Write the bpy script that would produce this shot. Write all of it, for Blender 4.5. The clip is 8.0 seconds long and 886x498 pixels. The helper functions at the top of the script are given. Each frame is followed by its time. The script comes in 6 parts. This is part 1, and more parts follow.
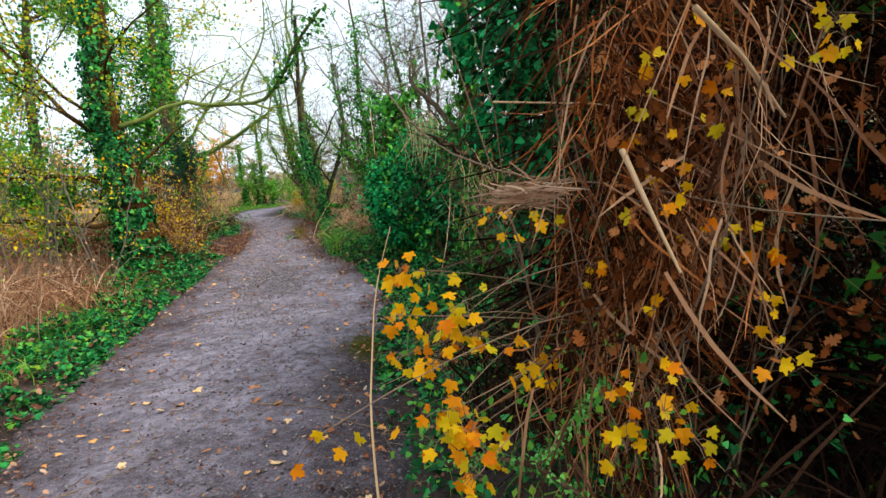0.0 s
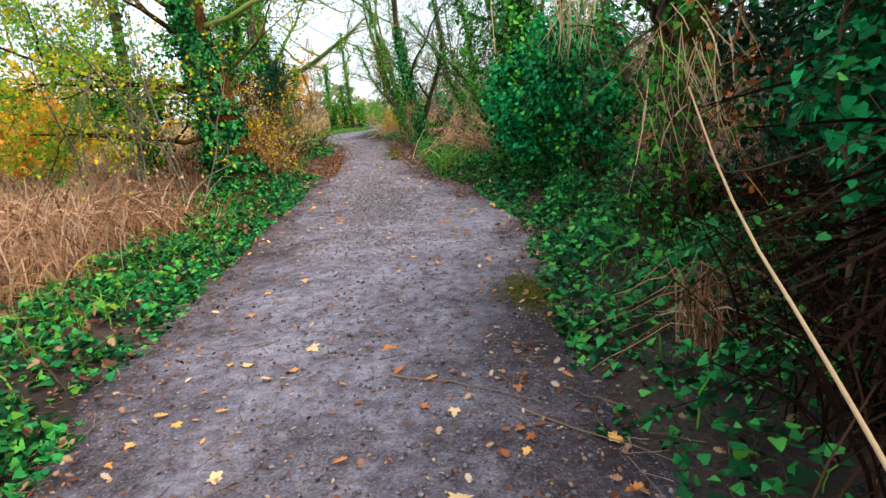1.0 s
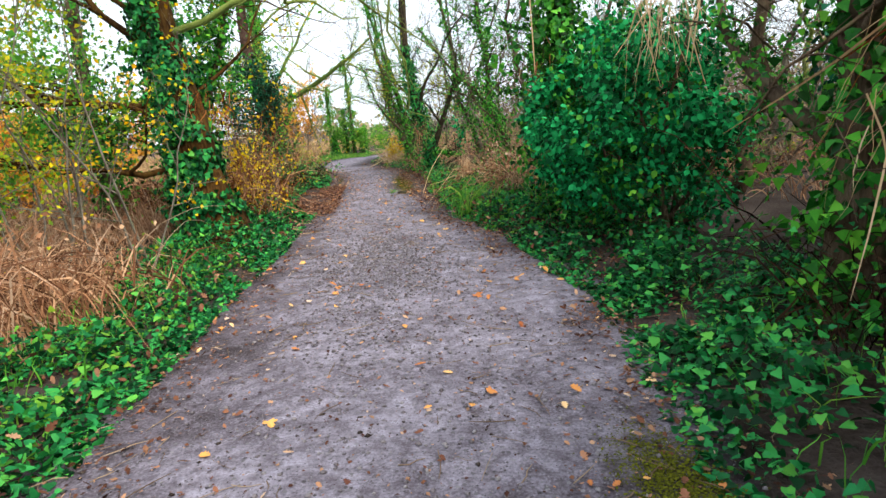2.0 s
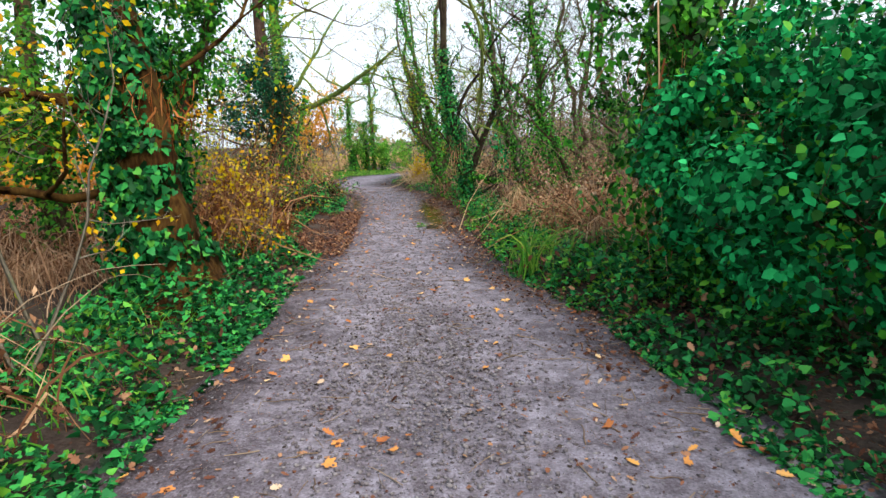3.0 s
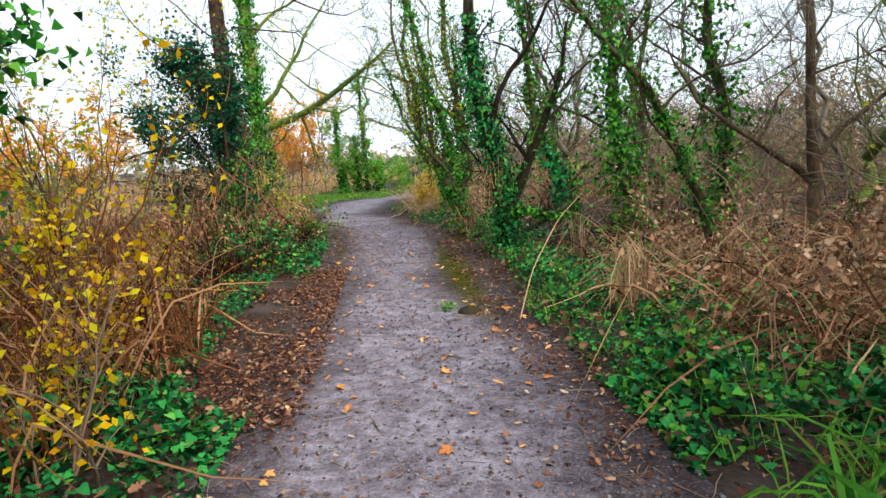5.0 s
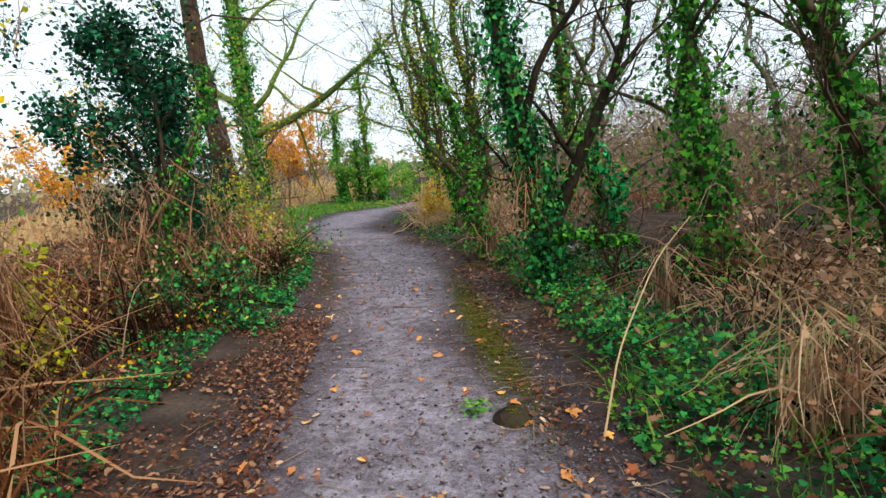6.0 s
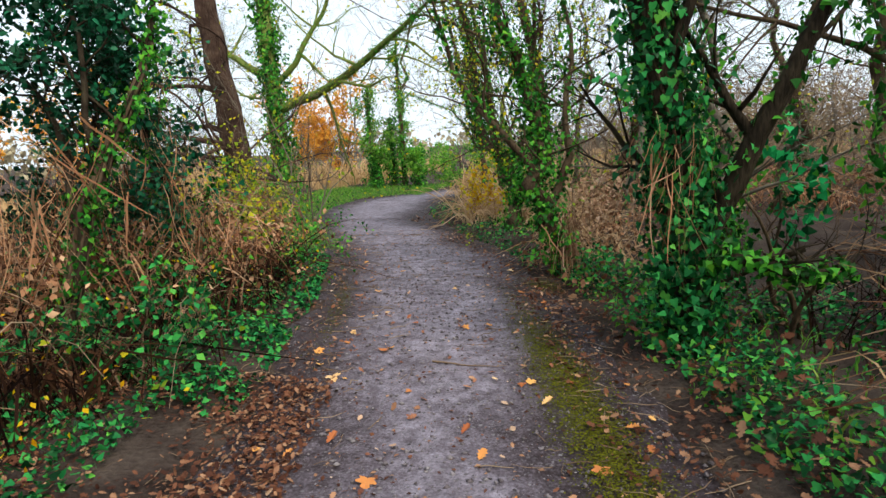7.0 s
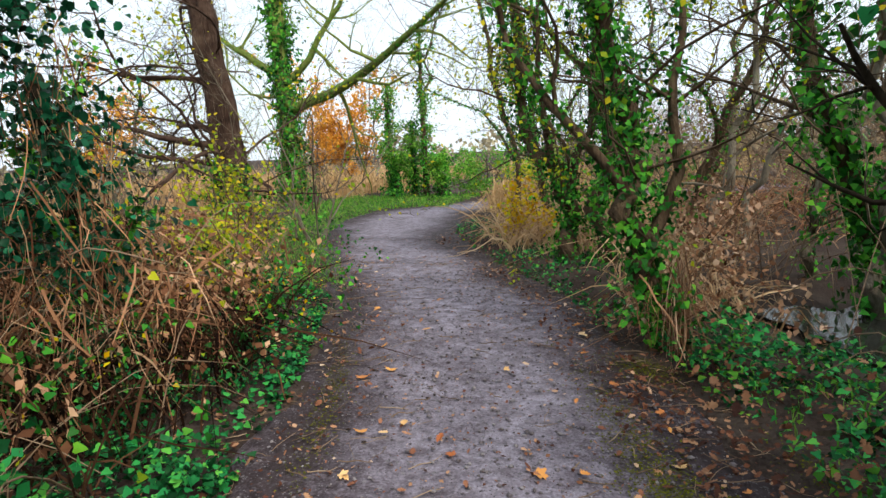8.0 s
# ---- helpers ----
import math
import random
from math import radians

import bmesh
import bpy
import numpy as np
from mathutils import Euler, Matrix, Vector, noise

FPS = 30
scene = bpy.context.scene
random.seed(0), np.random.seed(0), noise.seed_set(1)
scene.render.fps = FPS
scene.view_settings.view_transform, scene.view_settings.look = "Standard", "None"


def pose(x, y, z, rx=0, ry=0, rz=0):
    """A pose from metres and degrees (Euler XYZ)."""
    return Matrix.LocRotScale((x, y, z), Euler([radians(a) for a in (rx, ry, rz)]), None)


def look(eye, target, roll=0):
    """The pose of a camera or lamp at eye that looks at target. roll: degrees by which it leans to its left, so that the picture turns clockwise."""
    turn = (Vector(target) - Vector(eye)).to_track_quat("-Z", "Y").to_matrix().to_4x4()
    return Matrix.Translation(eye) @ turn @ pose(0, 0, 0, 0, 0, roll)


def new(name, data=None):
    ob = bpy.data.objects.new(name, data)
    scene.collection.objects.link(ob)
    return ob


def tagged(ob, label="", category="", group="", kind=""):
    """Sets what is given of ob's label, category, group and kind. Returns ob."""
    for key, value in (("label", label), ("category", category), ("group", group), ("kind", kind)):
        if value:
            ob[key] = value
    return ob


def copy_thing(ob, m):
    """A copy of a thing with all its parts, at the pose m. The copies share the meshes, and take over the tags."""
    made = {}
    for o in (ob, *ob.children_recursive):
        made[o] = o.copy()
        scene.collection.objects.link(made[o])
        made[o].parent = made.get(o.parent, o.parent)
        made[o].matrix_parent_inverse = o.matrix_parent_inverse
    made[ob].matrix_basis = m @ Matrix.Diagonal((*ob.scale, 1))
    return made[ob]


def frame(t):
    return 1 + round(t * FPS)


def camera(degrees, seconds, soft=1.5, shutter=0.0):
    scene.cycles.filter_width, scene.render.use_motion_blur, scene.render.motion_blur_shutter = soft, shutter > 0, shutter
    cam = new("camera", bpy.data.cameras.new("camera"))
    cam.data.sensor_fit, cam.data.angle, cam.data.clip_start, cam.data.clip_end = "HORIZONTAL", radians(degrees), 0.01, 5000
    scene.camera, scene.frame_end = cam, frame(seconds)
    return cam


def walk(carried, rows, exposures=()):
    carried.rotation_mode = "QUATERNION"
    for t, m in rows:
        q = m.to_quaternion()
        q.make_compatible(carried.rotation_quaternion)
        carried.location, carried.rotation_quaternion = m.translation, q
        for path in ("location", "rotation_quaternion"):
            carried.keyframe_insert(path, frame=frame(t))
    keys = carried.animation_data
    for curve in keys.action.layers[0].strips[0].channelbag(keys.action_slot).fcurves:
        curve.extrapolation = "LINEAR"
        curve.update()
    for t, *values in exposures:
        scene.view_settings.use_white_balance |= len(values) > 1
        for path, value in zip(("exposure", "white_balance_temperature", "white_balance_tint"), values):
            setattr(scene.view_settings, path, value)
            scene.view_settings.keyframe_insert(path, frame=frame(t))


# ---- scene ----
cam = camera(74.0, 8.0)
PATH = [
    (0, (-0.213, 1.506, 1.512), (-0.296, 3.482, 1.216), -4.8),
    (0.5, (-0.549, 2.087, 1.283), (-0.789, 4.02, 0.829), -5.5),
    (1, (-0.974, 2.813, 1.244), (-1.339, 4.713, 0.737), -5.7),
    (1.5, (-1.26, 3.54, 1.276), (-1.613, 5.457, 0.828), -5.1),
    (1.7, (-1.351, 3.888, 1.255), (-1.707, 5.808, 0.82), -5.3),
    (2.8, (-2.115, 6.256, 1.29), (-2.512, 8.178, 0.902), -2.8),
    (3, (-2.262, 6.64, 1.282), (-2.665, 8.564, 0.915), -2.2),
    (3.5, (-2.566, 7.541, 1.27), (-2.966, 9.46, 0.874), -2.5),
    (4, (-2.854, 8.568, 1.295), (-3.249, 10.496, 0.942), -3.3),
    (4.2, (-2.974, 8.939, 1.281), (-3.371, 10.873, 0.966), -2.5),
    (5.3, (-3.531, 10.853, 1.319), (-3.921, 12.788, 0.999), -4.5),
    (5.5, (-3.612, 11.249, 1.297), (-4.005, 13.186, 0.987), -5.0),
    (6, (-3.835, 12.22, 1.3), (-4.252, 14.153, 0.996), -4.5),
    (6.5, (-4.112, 13.119, 1.244), (-4.587, 15.037, 0.932), -3.8),
    (7, (-4.45, 14.089, 1.237), (-4.977, 15.986, 0.889), -3.1),
    (7.5, (-4.746, 14.833, 1.255), (-5.312, 16.723, 0.93), -2.5),
    (8, (-5.057, 15.715, 1.246), (-5.644, 17.599, 0.921), -2.3),
]
walk(cam, [(t, look(eye, target, roll)) for t, eye, target, roll in PATH], [(0, 0.66), (0.6, 0.68), (1.5, 1.0), (3, 0.78), (4, 0.84), (5.5, 0.6), (6.5, 0.47), (8, 0.54)])

# ---- light ----
world = bpy.data.worlds.new("overcast_sky")
scene.world = world
world.use_nodes = True
wn, wl = world.node_tree.nodes, world.node_tree.links
sky = wn.new("ShaderNodeTexSky")
sky.sky_type = "NISHITA"
sky.sun_disc = False
sky.sun_elevation = radians(45)
sky.sun_rotation = radians(130)
sky.dust_density = 4.0
soft_sky = wn.new("ShaderNodeMix")
soft_sky.data_type = "RGBA"
soft_sky.inputs["Factor"].default_value = 0.75
soft_sky.inputs["B"].default_value = (8.0, 9.1, 10.1, 1)
wl.new(sky.outputs["Color"], soft_sky.inputs["A"])
wl.new(soft_sky.outputs["Result"], wn["Background"].inputs["Color"])
wn["Background"].inputs["Strength"].default_value = 0.116
sun = new("sun", bpy.data.lights.new("sun", "SUN"))
sun.data.energy, sun.data.angle, sun.data.color = 3.5, radians(35), (1.0, 0.93, 0.80)
sun.matrix_world = look((12, -10, 17), (0, 0, 0))


# ---- materials ----
def material(name, stops, scale=6.0, rough=0.7, bump=0.3, fine=60.0, gloss=0.35, island=0.0, sheer=0.0, patchy=0.35, obj=False, grain=1.0):
    """Colours spread by two scales of noise, by mesh island or by object; sheer lets light through leaves."""
    m = bpy.data.materials.new(name)
    m.use_nodes = True
    n, l = m.node_tree.nodes, m.node_tree.links
    p = n["Principled BSDF"]
    geo = n.new("ShaderNodeNewGeometry")
    big, small = n.new("ShaderNodeTexNoise"), n.new("ShaderNodeTexNoise")
    for t, s, d in ((big, scale, 4), (small, fine, 5)):
        t.inputs["Scale"].default_value, t.inputs["Detail"].default_value = s, d
        l.new(geo.outputs["Position"], t.inputs["Vector"])
    if grain != 1.0:
        draw = n.new("ShaderNodeMapping")
        draw.inputs["Scale"].default_value = (1, 1, grain)
        l.new(geo.outputs["Position"], draw.inputs["Vector"])
        l.new(draw.outputs["Vector"], small.inputs["Vector"])
    mix = n.new("ShaderNodeMix")
    mix.inputs["Factor"].default_value = patchy
    l.new(big.outputs["Fac"], mix.inputs["A"])
    l.new(small.outputs["Fac"], mix.inputs["B"])
    value = mix.outputs["Result"]
    if island or obj:
        mix2 = n.new("ShaderNodeMix")
        mix2.inputs["Factor"].default_value = island or 0.8
        l.new(value, mix2.inputs["A"])
        l.new(n.new("ShaderNodeObjectInfo").outputs["Random"] if obj else geo.outputs["Random Per Island"], mix2.inputs["B"])
        value = mix2.outputs["Result"]
    ramp = n.new("ShaderNodeValToRGB")
    lo, hi = (0.28, 0.72) if not (island or obj) else (0.08, 0.92)
    while len(ramp.color_ramp.elements) < len(stops):
        ramp.color_ramp.elements.new(0.5)
    for i, (e, c) in enumerate(zip(ramp.color_ramp.elements, stops)):
        e.position, e.color = lo + (hi - lo) * i / max(1, len(stops) - 1), (*(min(0.80, 1.15 * x) for x in c), 1)
    l.new(value, ramp.inputs["Fac"])
    l.new(ramp.outputs["Color"], p.inputs["Base Color"])
    p.inputs["Roughness"].default_value = rough
    p.inputs["Specular IOR Level"].default_value = gloss * 0.5
    if bump:
        b = n.new("ShaderNodeBump")
        b.inputs["Strength"].default_value, b.inputs["Distance"].default_value = bump, 0.02
        l.new(small.outputs["Fac"], b.inputs["Height"])
        l.new(b.outputs["Normal"], p.inputs["Normal"])
    if sheer:
        tr, add = n.new("ShaderNodeBsdfTranslucent"), n.new("ShaderNodeMixShader")
        l.new(ramp.outputs["Color"], tr.inputs["Color"])
        add.inputs["Fac"].default_value = sheer
        l.new(p.outputs["BSDF"], add.inputs[1])
        l.new(tr.outputs["BSDF"], add.inputs[2])
        l.new(add.outputs["Shader"], n["Material Output"].inputs["Surface"])
    return m


def path_material():
    """Compacted dirt: a pale trodden middle and damp dark edges by the mesh's wear, with grit and stains."""
    m = material("compacted_dirt", [(0.028, 0.019, 0.021), (0.068, 0.055, 0.066), (0.128, 0.112, 0.137), (0.215, 0.196, 0.236)], 2.3, 0.8, 1.0, 75, 0.5, patchy=0.5)
    n, l = m.node_tree.nodes, m.node_tree.links
    ramp = next(x for x in n if x.type == "VALTORGB")
    was = ramp.inputs["Fac"].links[0].from_socket
    for t in n:
        if t.type == "TEX_NOISE":
            t.inputs["Detail"].default_value, t.inputs["Roughness"].default_value = 9, 0.62
    for e, at in zip(ramp.color_ramp.elements, (0.37, 0.46, 0.55, 0.67)):
        e.position = at
    wear = n.new("ShaderNodeAttribute")
    wear.attribute_name = "wear"
    add = n.new("ShaderNodeMath")
    add.operation = "MULTIPLY_ADD"
    l.new(wear.outputs["Fac"], add.inputs[0])
    add.inputs[1].default_value = 0.25
    l.new(was, add.inputs[2])
    less = n.new("ShaderNodeMath")
    less.operation = "SUBTRACT"
    l.new(add.outputs[0], less.inputs[0])
    less.inputs[1].default_value = 0.145
    l.new(less.outputs[0], ramp.inputs["Fac"])
    # trodden mottling between the two scales of the base
    mott = n.new("ShaderNodeTexNoise")
    mott.inputs["Scale"].default_value, mott.inputs["Detail"].default_value, mott.inputs["Roughness"].default_value = 11.0, 10, 0.72
    l.new(n["Geometry"].outputs["Position"], mott.inputs["Vector"])
    dark = n.new("ShaderNodeValToRGB")
    for e, at, c in zip(dark.color_ramp.elements, (0.40, 0.60), ((0.50, 0.45, 0.46, 1), (1.25, 1.25, 1.27, 1))):
        e.position, e.color = at, c
    l.new(mott.outputs["Fac"], dark.inputs["Fac"])
    colour = ramp.outputs["Color"]
    mul = n.new("ShaderNodeMix")
    mul.data_type, mul.blend_type = "RGBA", "MULTIPLY"
    mul.inputs["Factor"].default_value = 0.85
    l.new(colour, mul.inputs["A"])
    l.new(dark.outputs["Color"], mul.inputs["B"])
    colour = mul.outputs["Result"]
    # small set stones: some cells stand out by their own shade
    relief = mott.outputs["Fac"]
    for scale, share in ((95, 0.74), (42, 0.86)):
        cell = n.new("ShaderNodeTexVoronoi")
        cell.inputs["Scale"].default_value = scale
        l.new(n["Geometry"].outputs["Position"], cell.inputs["Vector"])
        parts = n.new("ShaderNodeSeparateColor")
        l.new(cell.outputs["Color"], parts.inputs["Color"])
        chosen, near, both = (n.new("ShaderNodeMath") for _ in range(3))
        chosen.operation, near.operation, both.operation = "GREATER_THAN", "LESS_THAN", "MULTIPLY"
        chosen.inputs[1].default_value, near.inputs[1].default_value = share, 0.36
        l.new(parts.outputs["Red"], chosen.inputs[0])
        l.new(cell.outputs["Distance"], near.inputs[0])
        l.new(chosen.outputs[0], both.inputs[0])
        l.new(near.outputs[0], both.inputs[1])
        shade = n.new("ShaderNodeValToRGB")
        for e, at, c in zip(shade.color_ramp.elements, (0.0, 1.0), ((0.040, 0.033, 0.037, 1), (0.20, 0.185, 0.205, 1))):
            e.position, e.color = at, c
        l.new(parts.outputs["Green"], shade.inputs["Fac"])
        lay = n.new("ShaderNodeMix")
        lay.data_type = "RGBA"
        l.new(both.outputs[0], lay.inputs["Factor"])
        l.new(colour, lay.inputs["A"])
        l.new(shade.outputs["Color"], lay.inputs["B"])
        colour = lay.outputs["Result"]
        rise = n.new("ShaderNodeMath")
        rise.operation = "MULTIPLY_ADD"
        l.new(both.outputs[0], rise.inputs[0])
        rise.inputs[1].default_value = 0.35
        l.new(relief, rise.inputs[2])
        relief = rise.outputs[0]
    l.new(colour, n["Principled BSDF"].inputs["Base Color"])
    bump = next(x for x in n if x.type == "BUMP")
    l.new(relief, bump.inputs["Height"])
    return m


PATH_DIRT = path_material()
SOIL = material("leafy_soil", [(0.014, 0.009, 0.008), (0.032, 0.023, 0.020), (0.052, 0.040, 0.034), (0.085, 0.062, 0.048)], 2.5, 0.95, 1.0, 45, 0.1)
BARK = material("mossy_bark", [(0.022, 0.014, 0.009), (0.050, 0.032, 0.020), (0.090, 0.063, 0.040), (0.055, 0.070, 0.020)], 5, 0.9, 0.9, 60, 0.15, grain=0.22)
BARK_GREY = material("grey_bark", [(0.045, 0.036, 0.028), (0.10, 0.082, 0.062), (0.16, 0.14, 0.11), (0.10, 0.12, 0.05)], 4, 0.9, 0.8, 70, 0.15, grain=0.22)
BARK_RED = material("red_brown_bark", [(0.006, 0.003, 0.002), (0.026, 0.012, 0.004), (0.064, 0.033, 0.009), (0.055, 0.046, 0.010)], 5, 0.95, 1.0, 30, 0.1, patchy=0.6, grain=0.22)
MOSSY = material("moss_green_limb", [(0.05, 0.045, 0.02), (0.10, 0.13, 0.03), (0.16, 0.21, 0.05), (0.09, 0.07, 0.04)], 9, 0.95, 0.8, 70, 0.1)
TWIG = material("dead_twig", [(0.07, 0.045, 0.03), (0.15, 0.10, 0.065), (0.26, 0.19, 0.13)], 3, 0.8, 0.3, 50, 0.2, island=0.7)
IVY = material("ivy_leaf", [(0.001, 0.010, 0.002), (0.002, 0.028, 0.007), (0.006, 0.072, 0.018), (0.014, 0.165, 0.045), (0.038, 0.28, 0.056), (0.14, 0.38, 0.036)], 3, 0.45, 0.15, 60, 0.2, island=0.70, sheer=0.24)
IVY_TRUNK = material("climbing_ivy_leaf", [(0.002, 0.016, 0.002), (0.007, 0.055, 0.006), (0.020, 0.15, 0.016), (0.070, 0.32, 0.026), (0.20, 0.44, 0.035)], 2.5, 0.45, 0.15, 60, 0.25, island=0.64, sheer=0.30)
HOLLY = material("evergreen_leaf", [(0.001, 0.010, 0.003), (0.003, 0.045, 0.013), (0.007, 0.15, 0.042), (0.016, 0.34, 0.095), (0.050, 0.52, 0.16)], 2.0, 0.5, 0.15, 60, 0.12, island=0.62, sheer=0.24)
# Holly's own dark green; on ivy thickets it puts shade into the leaf colour.
HOLLY_AND_SHADED_IVY = material("holly_and_shaded_ivy_leaf", [(0.001, 0.009, 0.004), (0.003, 0.032, 0.014), (0.006, 0.080, 0.034), (0.016, 0.18, 0.078)], 2.5, 0.45, 0.1, 60, 0.25, island=0.65, sheer=0.16)
YELLOW = material("yellow_leaf", [(0.42, 0.18, 0.004), (0.55, 0.33, 0.003), (0.60, 0.44, 0.005), (0.48, 0.46, 0.012)], 3, 0.5, 0.15, 70, 0.25, island=0.75, sheer=0.45)
MAPLE = material("maple_leaf_yellow", [(0.62, 0.15, 0.002), (0.70, 0.32, 0.002), (0.70, 0.43, 0.003), (0.56, 0.47, 0.012)], 14, 0.5, 0.2, 70, 0.2, sheer=0.45, obj=True)
YELLOW_GREEN = material("yellow_green_leaf", [(0.08, 0.17, 0.010), (0.21, 0.31, 0.014), (0.42, 0.43, 0.014), (0.62, 0.44, 0.014)], 2.0, 0.5, 0.1, 60, 0.2, island=0.65, sheer=0.5)
ORANGE = material("orange_leaf", [(0.44, 0.16, 0.020), (0.62, 0.29, 0.035), (0.70, 0.42, 0.06)], 0.8, 0.6, 0.1, 60, 0.3, island=0.5, sheer=0.35)
GREEN_SMALL = material("fresh_green_leaf", [(0.026, 0.11, 0.014), (0.065, 0.23, 0.024), (0.14, 0.36, 0.035), (0.29, 0.42, 0.05)], 2, 0.5, 0.1, 60, 0.2, island=0.6, sheer=0.48)
REED = material("dead_reed", [(0.085, 0.040, 0.024), (0.22, 0.120, 0.070), (0.36, 0.22, 0.14), (0.54, 0.39, 0.28)], 2, 0.75, 0.1, 60, 0.15, island=0.75, sheer=0.25)
THICKET = material("rusty_thicket_stem", [(0.014, 0.004, 0.002), (0.075, 0.026, 0.010), (0.20, 0.078, 0.030), (0.46, 0.27, 0.15)], 3, 0.85, 0.1, 60, 0.1, island=0.8, sheer=0.2)
HOLLY_BARK = material("dark_holly_bark", [(0.006, 0.005, 0.004), (0.016, 0.012, 0.008), (0.034, 0.026, 0.017), (0.028, 0.036, 0.012)], 6, 0.9, 0.8, 60, 0.15, grain=0.22)
# Brown lightened so the colour itself carries haze deep in the wood.
UNDERGROWTH = material("hazed_brown_undergrowth", [(0.12, 0.080, 0.045), (0.24, 0.17, 0.098), (0.34, 0.26, 0.15), (0.22, 0.23, 0.08)], 0.8, 0.9, 0.2, 8, 0.1, island=0.5, sheer=0.25)
REED_RED = material("red_brown_stalk", [(0.030, 0.012, 0.006), (0.16, 0.070, 0.036), (0.38, 0.195, 0.105), (0.56, 0.37, 0.23)], 2, 0.8, 0.1, 60, 0.15, island=0.75, sheer=0.25)
STRAW = material("pale_straw", [(0.30, 0.17, 0.085), (0.46, 0.30, 0.165), (0.62, 0.46, 0.29)], 3, 0.65, 0.15, 60, 0.3, island=0.7, sheer=0.2)
FIELD = material("pale_reed_field", [(0.28, 0.17, 0.08), (0.42, 0.28, 0.14), (0.55, 0.40, 0.22)], 0.6, 0.8, 0.1, 60, 0.2, island=0.5, sheer=0.2)
GRASS = material("grass_blade", [(0.018, 0.085, 0.010), (0.050, 0.19, 0.018), (0.11, 0.31, 0.030), (0.30, 0.38, 0.07)], 2, 0.45, 0.1, 60, 0.35, island=0.7, sheer=0.3)
MOSS = material("path_moss", [(0.032, 0.032, 0.006), (0.070, 0.072, 0.007), (0.115, 0.115, 0.010)], 6, 0.95, 0.4, 60, 0.1, island=0.6)
LITTER = material("fallen_leaf_brown", [(0.028, 0.011, 0.008), (0.075, 0.028, 0.016), (0.15, 0.062, 0.034), (0.33, 0.19, 0.11)], 20, 0.7, 0.3, 80, 0.2, island=0.8, sheer=0.12)
LEAF_FALLEN = material("fallen_leaf_gold", [(0.26, 0.075, 0.030), (0.46, 0.18, 0.055), (0.62, 0.31, 0.08), (0.60, 0.43, 0.24)], 25, 0.65, 0.3, 80, 0.25, sheer=0.12, obj=True)
TAN_LEAF = material("fallen_leaf_tan", [(0.10, 0.036, 0.024), (0.23, 0.095, 0.052), (0.38, 0.20, 0.11), (0.48, 0.36, 0.26)], 25, 0.65, 0.3, 80, 0.25, island=0.85, sheer=0.1)
# Near-black stem colour that stands in for shade deep inside thickets.
SHADE_STEM = material("shade_dead_stem", [(0.003, 0.0015, 0.001), (0.009, 0.004, 0.003), (0.024, 0.011, 0.006), (0.070, 0.034, 0.018)], 2, 0.85, 0.1, 60, 0.1, island=0.75)
VINE_BARK = material("vine_netted_bark", [(0.016, 0.009, 0.007), (0.034, 0.020, 0.015), (0.060, 0.038, 0.028), (0.10, 0.070, 0.05)], 7, 0.9, 1.0, 55, 0.15, grain=0.22)
LICHEN = material("green_lichen", [(0.03, 0.13, 0.03), (0.08, 0.27, 0.05), (0.16, 0.40, 0.09)], 8, 0.9, 0.2, 60, 0.1, island=0.6)
UMBER = material("umber_dead_stem", [(0.008, 0.002, 0.001), (0.070, 0.017, 0.004), (0.20, 0.058, 0.013), (0.44, 0.18, 0.065)], 3, 0.85, 0.1, 60, 0.1, island=0.8, sheer=0.15)
STONE = material("path_stone", [(0.070, 0.058, 0.062), (0.130, 0.112, 0.122), (0.25, 0.23, 0.24)], 12, 0.85, 0.5, 80, 0.25, island=0.6)
WATER = material("ditch_water", [(0.012, 0.014, 0.012), (0.022, 0.024, 0.020)], 1.5, 0.06, 0.05, 8, 0.5)
# Pale because distance haze is mixed into the leaf colour.
HAZED_WOOD = material("hazed_distant_wood", [(0.15, 0.13, 0.09), (0.24, 0.20, 0.13), (0.32, 0.28, 0.18), (0.22, 0.24, 0.10)], 0.25, 0.9, 0.2, 3, 0.1, island=0.4, sheer=0.2)


# ---- building blocks ----
def unit(v):
    v = np.asarray(v, float)
    return v / np.maximum(np.linalg.norm(v, axis=-1, keepdims=True), 1e-9)


class Geo:
    """Collects vertices and equal-sided faces and links them as one mesh."""

    def __init__(self):
        self.v, self.f, self.count = [], [], 0

    def add(self, verts, faces):
        verts = np.asarray(verts, float).reshape(-1, 3)
        self.v.append(verts)
        self.f.append(np.asarray(faces, int) + self.count)
        self.count += len(verts)

    def mesh(self, name, mat, smooth=False):
        me = bpy.data.meshes.new(name)
        verts = np.concatenate(self.v)
        sizes = np.concatenate([np.full(len(f), f.shape[1]) for f in self.f])
        loops = np.concatenate([f.ravel() for f in self.f])
        me.vertices.add(len(verts))
        me.vertices.foreach_set("co", verts.ravel())
        me.loops.add(len(loops))
        me.loops.foreach_set("vertex_index", loops.astype(np.int32))
        me.polygons.add(len(sizes))
        me.polygons.foreach_set("loop_start", np.concatenate([[0], np.cumsum(sizes)[:-1]]).astype(np.int32))
        me.polygons.foreach_set("use_smooth", np.full(len(sizes), smooth))
        me.update(calc_edges=True)
        me.materials.append(mat)
        return me


def part(name, geo, mat, parent=None, label="", smooth=True):
    ob = new(name, geo.mesh(name, mat, smooth))
    if parent:
        ob.parent = parent
        ob.matrix_parent_inverse = parent.matrix_basis.inverted()
    return tagged(ob, label)


